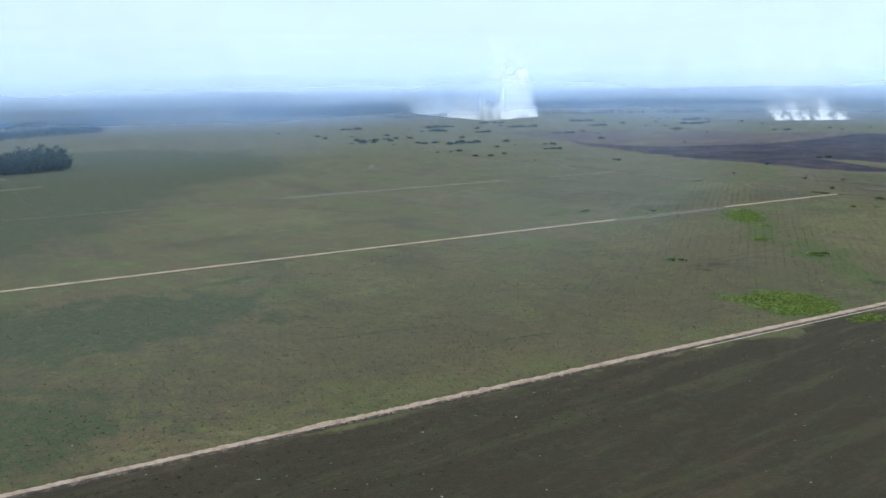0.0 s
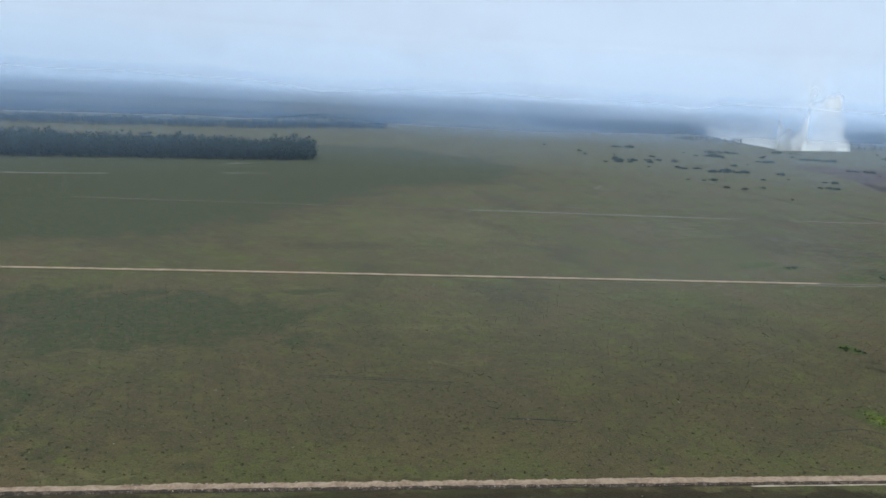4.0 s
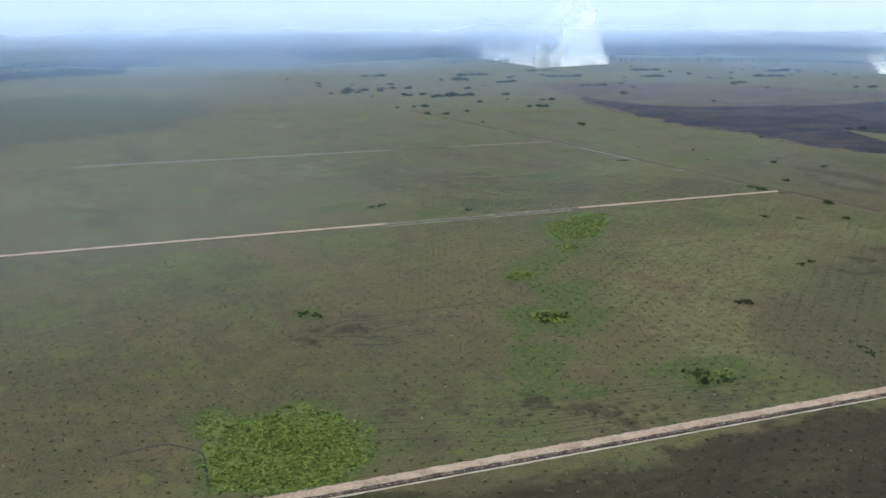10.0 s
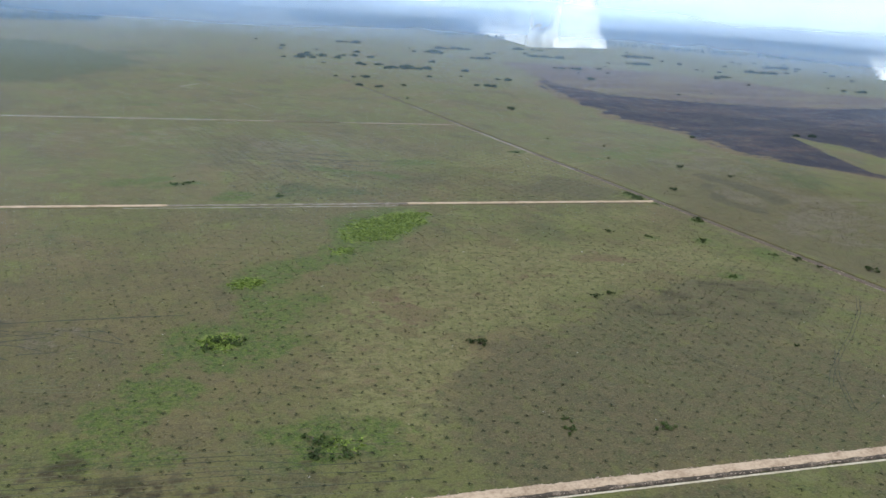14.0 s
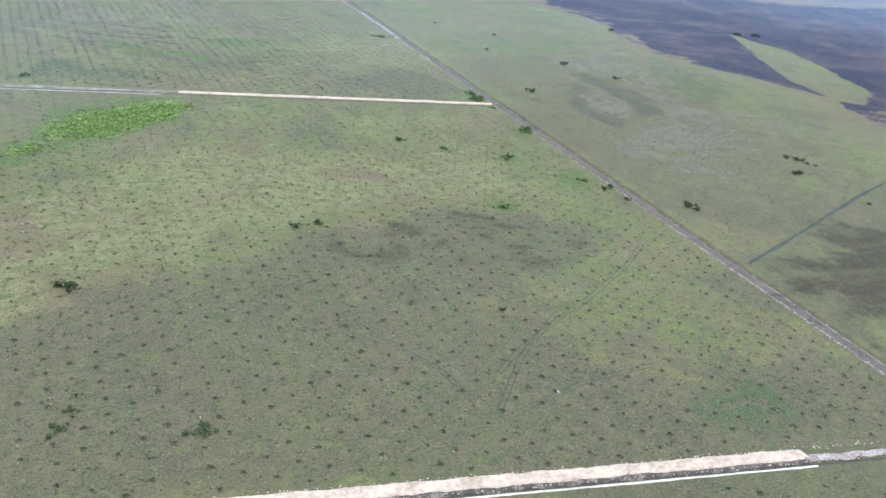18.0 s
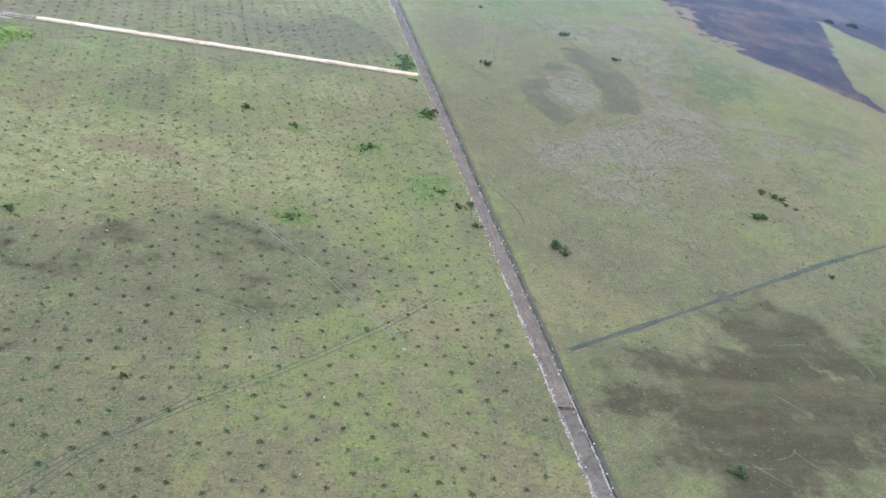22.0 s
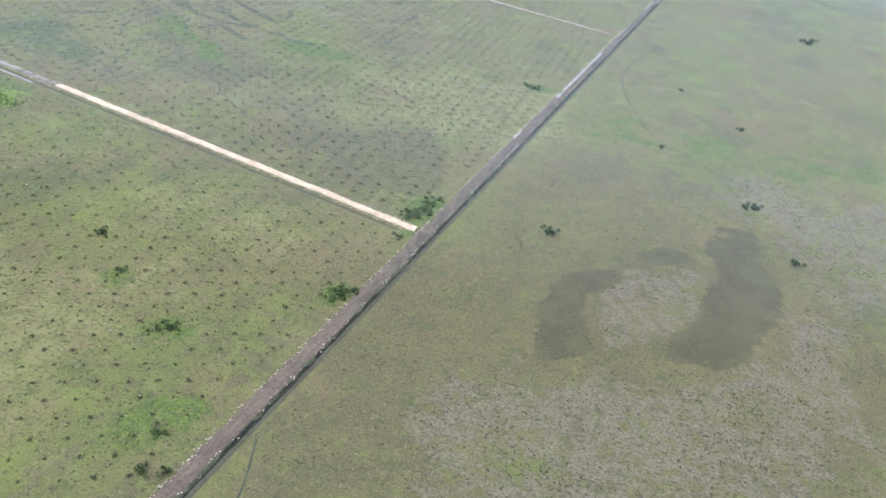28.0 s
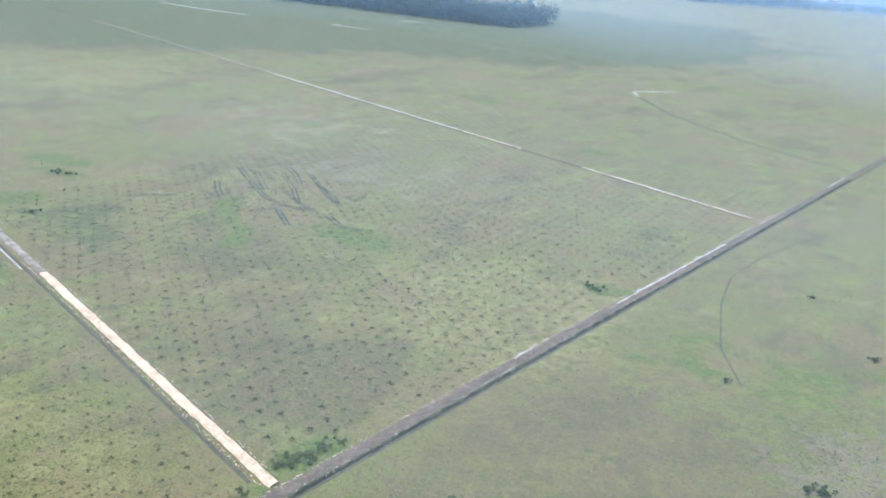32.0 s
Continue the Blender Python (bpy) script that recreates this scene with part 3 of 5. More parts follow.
# land towards the woods: a cloud's shadow painted into the ground colour
outline("shrub_and_shade", [(-2500, -100), (-975, 271), (-829, 479), (-640, 716), (-430, 830), (-300, 1150), (-450, 1560), (-2500, 1500)], 30, 1.0, 90)
outline("dull", [(-2500, -140), (-960, 240), (-800, 440), (-620, 690), (-410, 800), (-290, 1150), (-450, 1560), (-2500, 1500)], 50, 1.0, 120)
patch("pale", 228, 214, 24, 14, -30, 0.8)
patch("pale", 75, -105, 22, 30, 0, 0.75)
patch("pale", 215, -50, 50, 40, 20, 0.5)
patch("pale", 265, 110, 70, 30, -30, 0.45)
patch("pale", -230, 270, 90, 60, 20, 0.6)
patch("pale", -400, 330, 120, 60, 10, 0.5)
patch("pale", -478, -175, 24, 40, 20, 0.4)
# burnt land, with an unburnt tongue
EDGE = [(474, 990), (406, 897), (342, 715), (310, 540), (272, 455), (296, 410), (300, 335), (268, 196), (290, 143), (328, 80), (346, 15), (326, -40), (318, -92), (334, -114), (420, -70), (600, 10), (860, 170), (1090, 340), (1300, 560), (1250, 650), (1036, 612), (849, 612), (656, 640), (569, 692), (486, 750), (462, 890)]
burn_depth = outline("burnt", EDGE, 5, 1.0, 22)
tongue = outline("lush", [(470, 300), (410, 190), (352, 60), (348, 12), (372, 2), (430, 50), (456, 130), (482, 215)], 5, 0.0, 14)
ZONES["burnt"] *= np.clip(0.5 - tongue / 10, 0, 1)
ZONES["burnt"] *= 1 - 0.75 * np.clip(1 - np.abs(burn_depth - 10) / 22, 0, 1) * (cloudy(GX, GY, 60, 41) > 0.5) * (GY > 150)
ZONES["burnt"] *= 1 - np.clip(1.6 - np.hypot((GX - 410) / 75, (GY + 48) / 36), 0, 1) * 0.55
SINGED = [(395, 897), (474, 1009), (560, 1300), (614, 1406), (782, 1395), (932, 1225), (1086, 1081), (1095, 824), (1245, 768), (1300, 640), (849, 590), (569, 665), (463, 880)]
outline("singed", SINGED, 40, 1.0, 70)
outline("brown", SINGED, 60, 0.9, 80)
ZONES["scorched"] = np.maximum(ZONES["scorched"], 0.95 * np.clip(0.5 + (burn_depth + 9) / 18, 0, 1) * np.clip(0.5 - tongue / 10, 0, 1))
ground_mesh = mesh_from("ground", np.stack([GX, GY, GZ], -1).reshape(-1, 3), sheet_faces(*GX.shape), M_GROUND, True)
for zone_name, values in ZONES.items():
    scalar(ground_mesh, zone_name, values)
ground = tagged(new("ground", ground_mesh), "flat savanna grassland in dull greens and browns with a dark burnt area", "ground", kind="structure")


def zone_at(name, x, y):
    """The strength of a zone at places, read off the ground's own grid."""
    v = np.asarray(y, float)
    u = np.asarray(x, float)
    for _ in range(4):
        px, py = plan(u, v)
        u, v = u + (x - px), v + (y - py)
    i = np.clip(np.searchsorted(V, v), 0, len(V) - 1)
    j = np.clip(np.searchsorted(U, u), 0, len(U) - 1)
    return ZONES[name][i, j]


def part(name, mesh, parent, label=""):
    ob = new(name, mesh)
    ob.parent = parent
    return tagged(ob, label)


# ---- roads ----
def ribbon(name, material, along, across, height, frame_of, wobble=0.4, lump=0.25, seed=1, lump_cell=2.5):
    """A strip of earth: stations along it, offsets across it, a height for each offset, uneven edges and surface."""
    A, C = np.meshgrid(along, across, indexing="ij")
    k = np.broadcast_to(np.asarray(height, float), A.shape)
    edge = (np.abs(C - np.mean(across)) / (0.5 * np.ptp(across))) ** 2
    C = C + edge * wobble * (cloudy(A, np.sign(C - np.mean(across)) * 50, 5.0, seed) - 0.5) * 2
    x, y = frame_of(A, C)
    z = k + lump * (cloudy(x, y, lump_cell, seed + 3) - 0.5) * (k > 0.02) * 2
    return mesh_from(name, np.stack([x, y, z], -1).reshape(-1, 3), sheet_faces(*A.shape), material, True)


def across_road(v0):
    return lambda a, c: plan(a, v0 + c)


def along_main(a, c):
    return plan(c, a)


main_road = tagged(new("main_road"), "straight grey-brown clay road with pale sandy edges and a ditch", "road", kind="structure")
st = np.arange(-900, 1000, 1.6)
BED = np.array([0.6, 1.3, 2.2, 3.0, 3.8, 4.6, 5.4, 6.1, 6.7])
for name, lo, hi, mat in (("dark_roadbed", -900, -290, M_MUD), ("roadbed", -292, -70, M_CLAY), ("dark_roadbed", -72, 215, M_MUD), ("roadbed", 213, 300, M_CLAY), ("dark_roadbed", 298, 1000, M_MUD)):
    part(name, ribbon(name, mat, np.arange(lo, hi, 1.6), BED if lo < 200 else 4.0 + 0.72 * (BED - 3.8), [-0.1, 0.15, 0.22, 0.26, 0.3, 0.27, 0.22, 0.15, -0.2], along_main, 0.5, 0.10, 11), main_road)
part("wheel_line", ribbon("wheel_line", M_MUD, np.arange(-900, -70, 1.6), np.array([2.2, 2.6, 3.0]), [0.20, 0.275, 0.22], along_main, 0.25, 0.02, 12), main_road, "darker worn wheel line")
part("wheel_line", ribbon("wheel_line", M_MUD, np.arange(-900, -70, 1.6), np.array([4.3, 4.7, 5.1]), [0.22, 0.315, 0.22], along_main, 0.25, 0.02, 13), main_road, "darker worn wheel line")
st = np.arange(-900, -270, 1.6)
part("pale_edge", ribbon("pale_edge", M_VERGE, np.arange(-900, -215, 1.3), np.array([0.1, 0.4, 0.7, 1.0]), [-0.15, 0.26, 0.34, 0.15], along_main, 0.7, 0.22, 15, 3.5), main_road, "pale crumbly sand along the verge")
part("pale_edge", ribbon("pale_edge", M_VERGE, st, np.array([5.9, 6.15, 6.45, 6.7]), [0.15, 0.38, 0.32, -0.15], along_main, 0.6, 0.22, 19, 4.0), main_road, "pale crumbly sand along the ditch")
part("worn_strip", ribbon("worn_strip", M_CLAY, np.arange(-72, 214, 1.3), np.array([1.4, 2.0, 2.7, 3.3]), [0.1, 0.29, 0.32, 0.24], along_main, 0.8, 0.12, 17), main_road, "lighter brown strip of worn clay")
# the steep bank's shadow, painted as a near-black strip
part("ditch_bank", ribbon("ditch_bank", M_BANK_SHADE, np.arange(-900, 560, 1.3), np.array([6.75, 7.0, 7.4, 7.8]), [-0.1, -0.3, -0.55, -0.72], along_main, 0.4, 0.1, 24), main_road, "cut bank of the ditch with its shade painted dark")
part("rubble_edge", ribbon("rubble_edge", M_WEED, np.arange(-300, 560, 1.3), np.array([6.2, 6.5, 6.8, 7.1]), [0.05, 0.3, 0.2, -0.4], along_main, 1.0, 0.3, 18), main_road, "dark weedy clods along the ditch")
for v0, run, off, half, mat in ((128, 14, 1.2, 0.4, M_EDGE), (212, 128, 2.3, 0.7, M_EDGE), (392, 60, 2.3, 0.5, M_VERGE), (520, 40, 2.3, 0.6, M_EDGE), (96, 30, 5.9, 0.35, M_VERGE)):
    part("pale_streak", ribbon("pale_streak", mat, np.arange(v0, v0 + run, 1.3), off + half * np.array([-1, -0.4, 0.4, 1]), [0.0, 0.34, 0.32, 0.05], along_main, 1.3, 0.3, 120 + v0), main_road, "ragged streak of pale dry sand")
part("ditch_water", ribbon("ditch_water", M_WATER, np.arange(-900, 1000, 1.6), np.array([6.95, 8.2, 9.45]), [-0.7, -0.7, -0.7], along_main, 0.3, 0.0, 23), main_road, "dark still water in the ditch")

road_south = tagged(new("spoil_road_south"), "raised sandy road of dug-out spoil beside a ditch", "road", kind="structure")
PROFILE = np.array([0.3, 0.9, 1.8, 2.8, 3.8, 4.8, 5.6, 6.2])
part("sand_bed", ribbon("sand_bed", M_SAND, np.arange(-768, -68, 1.2), PROFILE, [-0.1, 0.5, 0.68, 0.72, 0.7, 0.62, 0.42, -0.15], across_road(ROAD_A), 0.6, 0.42, 27), road_south)
part("trodden_end", ribbon("trodden_end", M_SAND_DULL, np.arange(-70, -1, 1.0), np.array([-0.2, 0.4, 1.0, 1.7, 2.4, 3.0]), [-0.1, 0.4, 0.6, 0.55, 0.4, -0.15], across_road(ROAD_A), 1.0, 0.42, 28), road_south, "dull trodden sand where the road meets the main road")
part("spoil_heaps", ribbon("spoil_heaps", M_SAND, np.arange(-958, -764, 0.7), np.array([0.3, 1.0, 1.7, 2.4, 3.1, 3.8, 4.5, 5.1]), [-0.15, 0.7, 1.2, 1.4, 1.3, 1.0, 0.5, -0.15], across_road(ROAD_A), 1.0, 1.15, 31, 3.4), road_south, "row of lumpy sandy spoil heaps")
part("sand_bed", ribbon("sand_bed", M_SAND, np.arange(-1500, -956, 1.2), 0.4 + 0.82 * (PROFILE - 0.5), [-0.1, 0.5, 0.68, 0.72, 0.7, 0.62, 0.42, -0.15], across_road(ROAD_A), 0.7, 0.5, 33), road_south)
part("dark_foot", ribbon("dark_foot", M_FOOT, np.arange(-1150, -68, 1.0), np.array([-0.75, -0.35, 0.1, 0.55]), [-0.45, 0.1, 0.36, 0.45], across_road(ROAD_A), 0.6, 0.25, 37, 1.8), road_south, "dark crumbling foot of the spoil above the ditch")
st = np.arange(-1500, -6, 2.0)
part("ditch_water", ribbon("ditch_water", M_WATER, st, np.array([-1.8, -1.2, -0.6]), [-0.5, -0.5, -0.5], across_road(ROAD_A), 0.15, 0.0, 35), road_south, "narrow ditch of dark water")
part("pale_bank", ribbon("pale_bank", M_CREAM, np.arange(-705, -68, 1.4), np.array([-2.95, -2.6, -2.1, -1.7]), [-0.1, 0.22, 0.22, -0.3], across_road(ROAD_A), 0.35, 0.12, 39), road_south, "thin cream bank of sand beyond the ditch")

road_mid = tagged(new("spoil_road_middle"), "sandy spoil road across the young palm blocks, partly overgrown", "road", kind="structure")
for name, lo, hi, mat, tall in (("sand_bed", -215, -0.5, M_SAND, 0.6), ("overgrown_bed", -392, -213, M_VERGE, 0.3), ("sand_bed", -1500, -390, M_SAND, 0.55)):
    st = np.arange(lo, hi, 0.9)
    half = 0.70 if hi != -213 else 0.66
    part(name, ribbon(name, mat, st, half * np.array([-2.8, -1.9, -0.7, 0.7, 2.0, 2.9, 3.6]), tall * np.array([-0.2, 0.8, 1, 1, 0.95, 0.7, -0.2]), across_road(ROAD_B + 0.8), 0.6, 0.4, 43), road_mid)
st = np.arange(-1500, -6, 2.0)
part("ditch_water", ribbon("ditch_water", M_WATER, st, np.array([-4.9, -4.2, -3.5]), [-0.48, -0.48, -0.48], across_road(ROAD_B), 0.2, 0.0, 47), road_mid, "narrow ditch of dark water")
st = np.arange(-420, -225, 2.0)
part("pale_bank", ribbon("pale_bank", M_EDGE, st, np.array([-6.6, -6.1, -5.7, -5.3]), [-0.1, 0.2, 0.18, -0.2], across_road(ROAD_B), 0.3, 0.1, 51), road_mid)

road_north = tagged(new("spoil_road_north"), "narrow pale spoil road in broken stretches", "road", kind="structure")
for name, lo, hi, mat in (("sand_bed", -150, -3, M_SAND_DULL), ("worn_bed", -215, -148, M_MUD), ("clay_bed", -300, -213, M_SAND_DULL), ("sand_bed", -600, -298, M_EDGE), ("worn_bed", -1100, -598, M_VERGE)):
    st = np.arange(lo, hi, 1.5)
    part(name, ribbon(name, mat, st, 0.64 * np.array([-1.9, -1.2, -0.4, 0.5, 1.3, 1.9]), [-0.1, 0.32, 0.42, 0.42, 0.32, -0.1], across_road(ROAD_C + 0.6), 0.8, 0.3, 55), road_north)
st = np.arange(-1500, -6, 2.5)
part("ditch_water", ribbon("ditch_water", M_WATER, st, np.array([-3.6, -3.0, -2.4]), [-0.4, -0.4, -0.4], across_road(ROAD_C), 0.2, 0.0, 59), road_north, "narrow ditch of dark water")


def trail(name, material, points, width, label, height=0.05, seed=61, ruts=1, apart=1.8):
    """A worn line through the grass along a smooth curve; ruts=2 gives a pair of wheel tracks."""
    p = np.array(points, float)
    d = np.concatenate([[0], np.cumsum(np.hypot(*np.diff(p, axis=0).T))])
    s = np.arange(0, d[-1], max(1.2, width * 0.8))
    x, y = np.interp(s, d, p[:, 0]), np.interp(s, d, p[:, 1])
    ker = np.ones(9) / 9
    if len(s) > 12:
        x = np.convolve(np.pad(x, 4, "edge"), ker, "valid")
        y = np.convolve(np.pad(y, 4, "edge"), ker, "valid")
    tx, ty = np.gradient(x), np.gradient(y)
    ln = np.hypot(tx, ty) + 1e-6
    nx, ny = -ty / ln, tx / ln
    w = width * (0.5 + 0.35 * (cloudy(x, y, 4, seed) - 0.5))
    V3, F = [], []
    for r in range(ruts):
        o = (r - (ruts - 1) / 2) * apart
        cols = [np.stack([x + nx * (o + k * w), y + ny * (o + k * w), np.full(len(x), z)], -1) for k, z in ((-1, -0.03), (-0.4, height), (0.4, height), (1, -0.03))]
        F.append(sheet_faces(len(x), 4) + sum(len(q) for q in V3))
        V3.append(np.stack(cols, 1).reshape(-1, 3))
    ob = new(name, mesh_from(name, np.concatenate(V3), np.concatenate(F), material, True))
    return tagged(ob, label, "track", kind="structure")


streaks = np.random.RandomState(33)
for k in range(26):
    cx, cy, a = streaks.uniform(35, 170), streaks.uniform(-350, -250), radians(-28) + streaks.normal(0, 0.35)
    head_on = a + np.cumsum(streaks.normal(0, 0.3, 7))
    pts = list(zip(cx + np.cumsum(np.cos(head_on)) * 2.6, cy + np.cumsum(np.sin(head_on)) * 2.6))
    trail("grass_streak", M_TRACK, pts, streaks.uniform(0.25, 0.6), "thin pale streak of dry grass on dark ground", seed=220 + k)
for run in ([(27, -359), (20, -369), (12, -377), (10, -384), (9, -394)], [(15, -378), (26, -378), (36, -372)], [(15, -383), (12, -392), (10, -401)],
            [(22, -367), (31, -364), (40, -352)], [(18, -387), (28, -396), (34, -408)]):
    trail("grass_streak", M_TRACK, run, 0.7, "thin pale winding path in the grass", seed=260)
# side ditch to the burnt land, farther tracks
trail("side_ditch", M_RUT, [(9, -263), (73, -233), (155, -193), (250, -152), (345, -112)], 2.9, "straight dark weedy side ditch running to the burnt land", 0.04)
trail("far_track", M_RUT, [(6, 585), (-90, 612), (-200, 668), (-268, 728)], 3.2, "narrow dark track between far grass blocks")
trail("far_track", M_EDGE, [(-268, 728), (-290, 752), (-268, 775), (-250, 800)], 3.4, "short pale sandy bend of a far track")
trail("far_track", M_EDGE, [(-1330, 770), (-1180, 780), (-1070, 800)], 8, "pale strip of bare sand near the far woods")
trail("far_track", M_EDGE, [(-905, 1000), (-860, 1025)], 8, "pale strip of bare sand near the far woods")
trail("far_track", M_EDGE, [(-920, 845), (-830, 860)], 6, "pale strip of bare sand near the far woods")
trail("far_track", M_TRACK, [(-1045, 966), (-800, 962), (-515, 958), (-300, 900)], 6, "straight pale far road across the grass")
trail("far_track", M_TRACK, [(-760, 900), (-484, 884), (-248, 790)], 5, "straight pale far road across the grass")
trail("stream_line", M_RUT, [(41, 400), (30, 340), (30, 290), (42, 250), (62, 205), (84, 177)], 0.8, "thin winding dark rill in the grass")
trail("stream_line", M_RUT, [(10, -138), (17, -155), (19, -163), (19, -178)], 0.9, "thin winding dark rill in the grass")
trail("stream_line", M_RUT, [(-640, -260), (-612, -258), (-600, -272), (-604, -300)], 1.2, "thin winding dark rill in the grass")
trail("wheel_track", M_TRACK, [(-239, -272), (-215, -290), (-195, -312), (-172, -338)], 0.5, "pair of worn wheel ruts in the grass", ruts=2)
trail("wheel_track", M_TRACK, [(-189, -272), (-182, -283), (-172, -302), (-160, -318)], 0.45, "pair of worn wheel ruts in the grass", ruts=2)
trail("wheel_track", M_RUT, [(-108, -288), (-135, -312), (-161, -345)], 0.45, "pair of dark wheel ruts in the grass", ruts=2)
trail("wheel_track", M_RUT, [(-86, -328), (-120, -332), (-158, -345)], 0.45, "pair of dark wheel ruts in the grass", ruts=2)
trail("wheel_track", M_TRACK, [(-224, -200), (-210, -214), (-180, -232)], 0.45, "pair of worn wheel ruts in the grass", ruts=2)
trail("wheel_track", M_TRACK, [(-108, -128), (-88, -150), (-63, -168), (-34, -188)], 0.5, "pair of worn wheel ruts in the grass", ruts=2)
trail("wheel_track", M_TRACK, [(-93, -184), (-88, -194), (-73, -215), (-60, -237), (-46, -262)], 0.7, "broad pale worn track in the grass", ruts=2, apart=1.7)
trail("wheel_track", M_TRACK, [(-120, -236), (-111, -239), (-93, -247), (-86, -262), (-85, -282)], 0.45, "pair of worn wheel ruts in the grass", ruts=2)
trail("wheel_track", M_TRACK, [(-60, -228), (-35, -220), (-9, -210)], 0.45, "pair of worn wheel ruts in the grass", ruts=2)
trail("wheel_track", M_TRACK, [(-92, -249), (-90, -262), (-87, -275)], 0.42, "pair of worn wheel ruts in the grass", ruts=2)
trail("wheel_track", M_RUT, [(-186, -274), (-178, -297), (-168, -313), (-164, -332)], 0.45, "pair of dark wheel ruts in the grass", ruts=2)
trail("wheel_track", M_TRACK, [(-195, -268), (-152, -272), (-110, -270)], 0.42, "pair of worn wheel ruts in the grass", ruts=2)
trail("wheel_track", M_RUT, [(-150, -322), (-136, -310), (-108, -291), (-85, -277), (-50, -252), (-28, -232)], 0.42, "pair of dark wheel ruts in the grass", ruts=2)
trail("wheel_track", M_RUT, [(-513, -161), (-491, -156), (-460, -159), (-434, -162), (-405, -166)], 1.3, "dark churned mud streak in the grass")
CHURN = "dark muddy ruts from a turning machine"
for k, run in enumerate((
        [(-306, 230), (-271, 213), (-232, 198), (-197, 189)],
        [(-310, 215), (-278, 200), (-245, 186), (-224, 183), (-204, 189)],
        [(-301, 235), (-290, 242), (-267, 232), (-243, 216)],
        [(-266, 243), (-239, 229), (-217, 221), (-194, 208)],
        [(-249, 234), (-214, 216), (-199, 211)],
        [(-294, 184), (-271, 169), (-257, 164)],
        [(-277, 164), (-261, 160), (-269, 180)],
        [(-279, 229), (-240, 208), (-219, 193)],
        [(-189, 192), (-169, 184), (-153, 188)],
        [(-227, 160), (-221, 174), (-222, 185)],
        [(-218, 176), (-189, 161)],
        [(-301, 212), (-295, 218), (-252, 194)],
        [(-211, 226), (-196, 223), (-208, 246)],
        [(-146, 279), (-133, 301), (-139, 314)])):
    trail("wheel_track", M_RUT, run, 1.25 + 0.25 * (k % 3), CHURN, seed=80 + k, ruts=2, apart=2.0 + 0.5 * (k % 3))
trail("wheel_track", M_RUT, [(-878, -150), (-840, -160), (-800, -172)], 1.4, "faint dark ruts in the grass", ruts=2, apart=3)
trail("wheel_track", M_RUT, [(-790, -222), (-771, -226), (-752, -232)], 2.2, "dark churned mud streak in the grass")
trail("wheel_track", M_TRACK, [(-539, -112), (-556, -126), (-572, -138), (-600, -148)], 1.6, "faint pale worn path in the grass")
maze = np.random.RandomState(91)
for k in range(18):
    cx, cy, a = -502 + maze.normal(0, 20), -176 + maze.normal(0, 13), maze.normal(-0.42, 0.25)
    head_on = a + np.cumsum(maze.normal(0, 0.14, 7))
    pts = list(zip(cx + np.cumsum(np.cos(head_on)) * 4.5, cy + np.cumsum(np.sin(head_on)) * 4.5))
    trail("wheel_track", M_RUT, pts, maze.uniform(0.7, 1.5), "short dark churned ruts in the grass", seed=160 + k)
for k in range(34):
    cx, cy = -262 + maze.normal(0, 34), 172 + maze.normal(0, 42)
    a, run = radians(-62 + maze.normal(0, 16)), maze.uniform(14, 42)
    head_on = a + np.cumsum(maze.normal(0, 0.16, 8))
    pts = list(zip(cx + np.cumsum(np.cos(head_on)) * run / 7, cy + np.cumsum(np.sin(head_on)) * run / 7))
    trail("wheel_track", M_RUT, pts, maze.uniform(0.55, 1.1), "thin dark ruts where machines turned", seed=95 + k, ruts=1 + (k % 3 == 0), apart=maze.uniform(1.8, 3))
for k in range(16):
    lo, d = -545 + 10 * (k * 7 % 5), 3.2 * k
    trail("wheel_track", M_RUT if k % 3 else M_TRACK, [(lo, -258 - d), (-483, -283 - d), (-410, -297 - d), (-345 - 17 * (k * 5 % 4), -310 - d)], 0.42 if k % 3 else 0.4, "long faint plough furrows in the grass", seed=70 + k)
for k in range(9):
    trail("wheel_track", M_TRACK, [(-520 + 5 * k, -196 - 4 * k), (-500 + 4 * k, -202 - 4 * k), (-478 + 3 * k, -205 - 4 * k)], 0.6, "short pale furrows in the grass", seed=190 + k)


# ---- young oil palms on a triangular grid ----
def frond_crown(rng, fronds, pairs, reach):
    """Arching fronds round a centre, each a midrib with two rows of leaflets."""
    V3, F = [], []
    for k in range(fronds):
        a = 2 * math.pi * (k + rng.uniform(-0.25, 0.25)) / fronds
        rise, length = rng.uniform(0.5, 1.2), reach * rng.uniform(0.6, 1.15)
        out, side = np.array([math.cos(a), math.sin(a), 0]), np.array([-math.sin(a), math.cos(a), 0])

        def rib(t):
            return out * length * t + np.array([0, 0, 0.25 + rise * length * (1.25 * t - 1.25 * t * t)])
        for j in range(pairs):
            t0, t1 = (j + 0.2) / pairs, (j + 1.0) / pairs
            wide = length * 0.26 * math.sin(math.pi * (0.15 + 0.8 * (j + 0.5) / pairs))
            for s in (-1, 1):
                n = len(V3)
                V3 += [rib(t0), rib(t1), rib(min(1, t1 + 0.12)) + s * side * wide - np.array([0, 0, 0.12 * wide])]
                F.append((n, n + 1, n + 2))
    return np.array(V3), np.array(F)


rng = np.random.RandomState(3)
crowns = [frond_crown(np.random.RandomState(10 + k), 9, 5, 1.15) for k in range(4)]
crowns_low = [frond_crown(np.random.RandomState(20 + k), 8, 3, 1.2) for k in range(4)]
crown_meshes = [mesh_from("crown", v, f, M_PALM) for v, f in crowns]


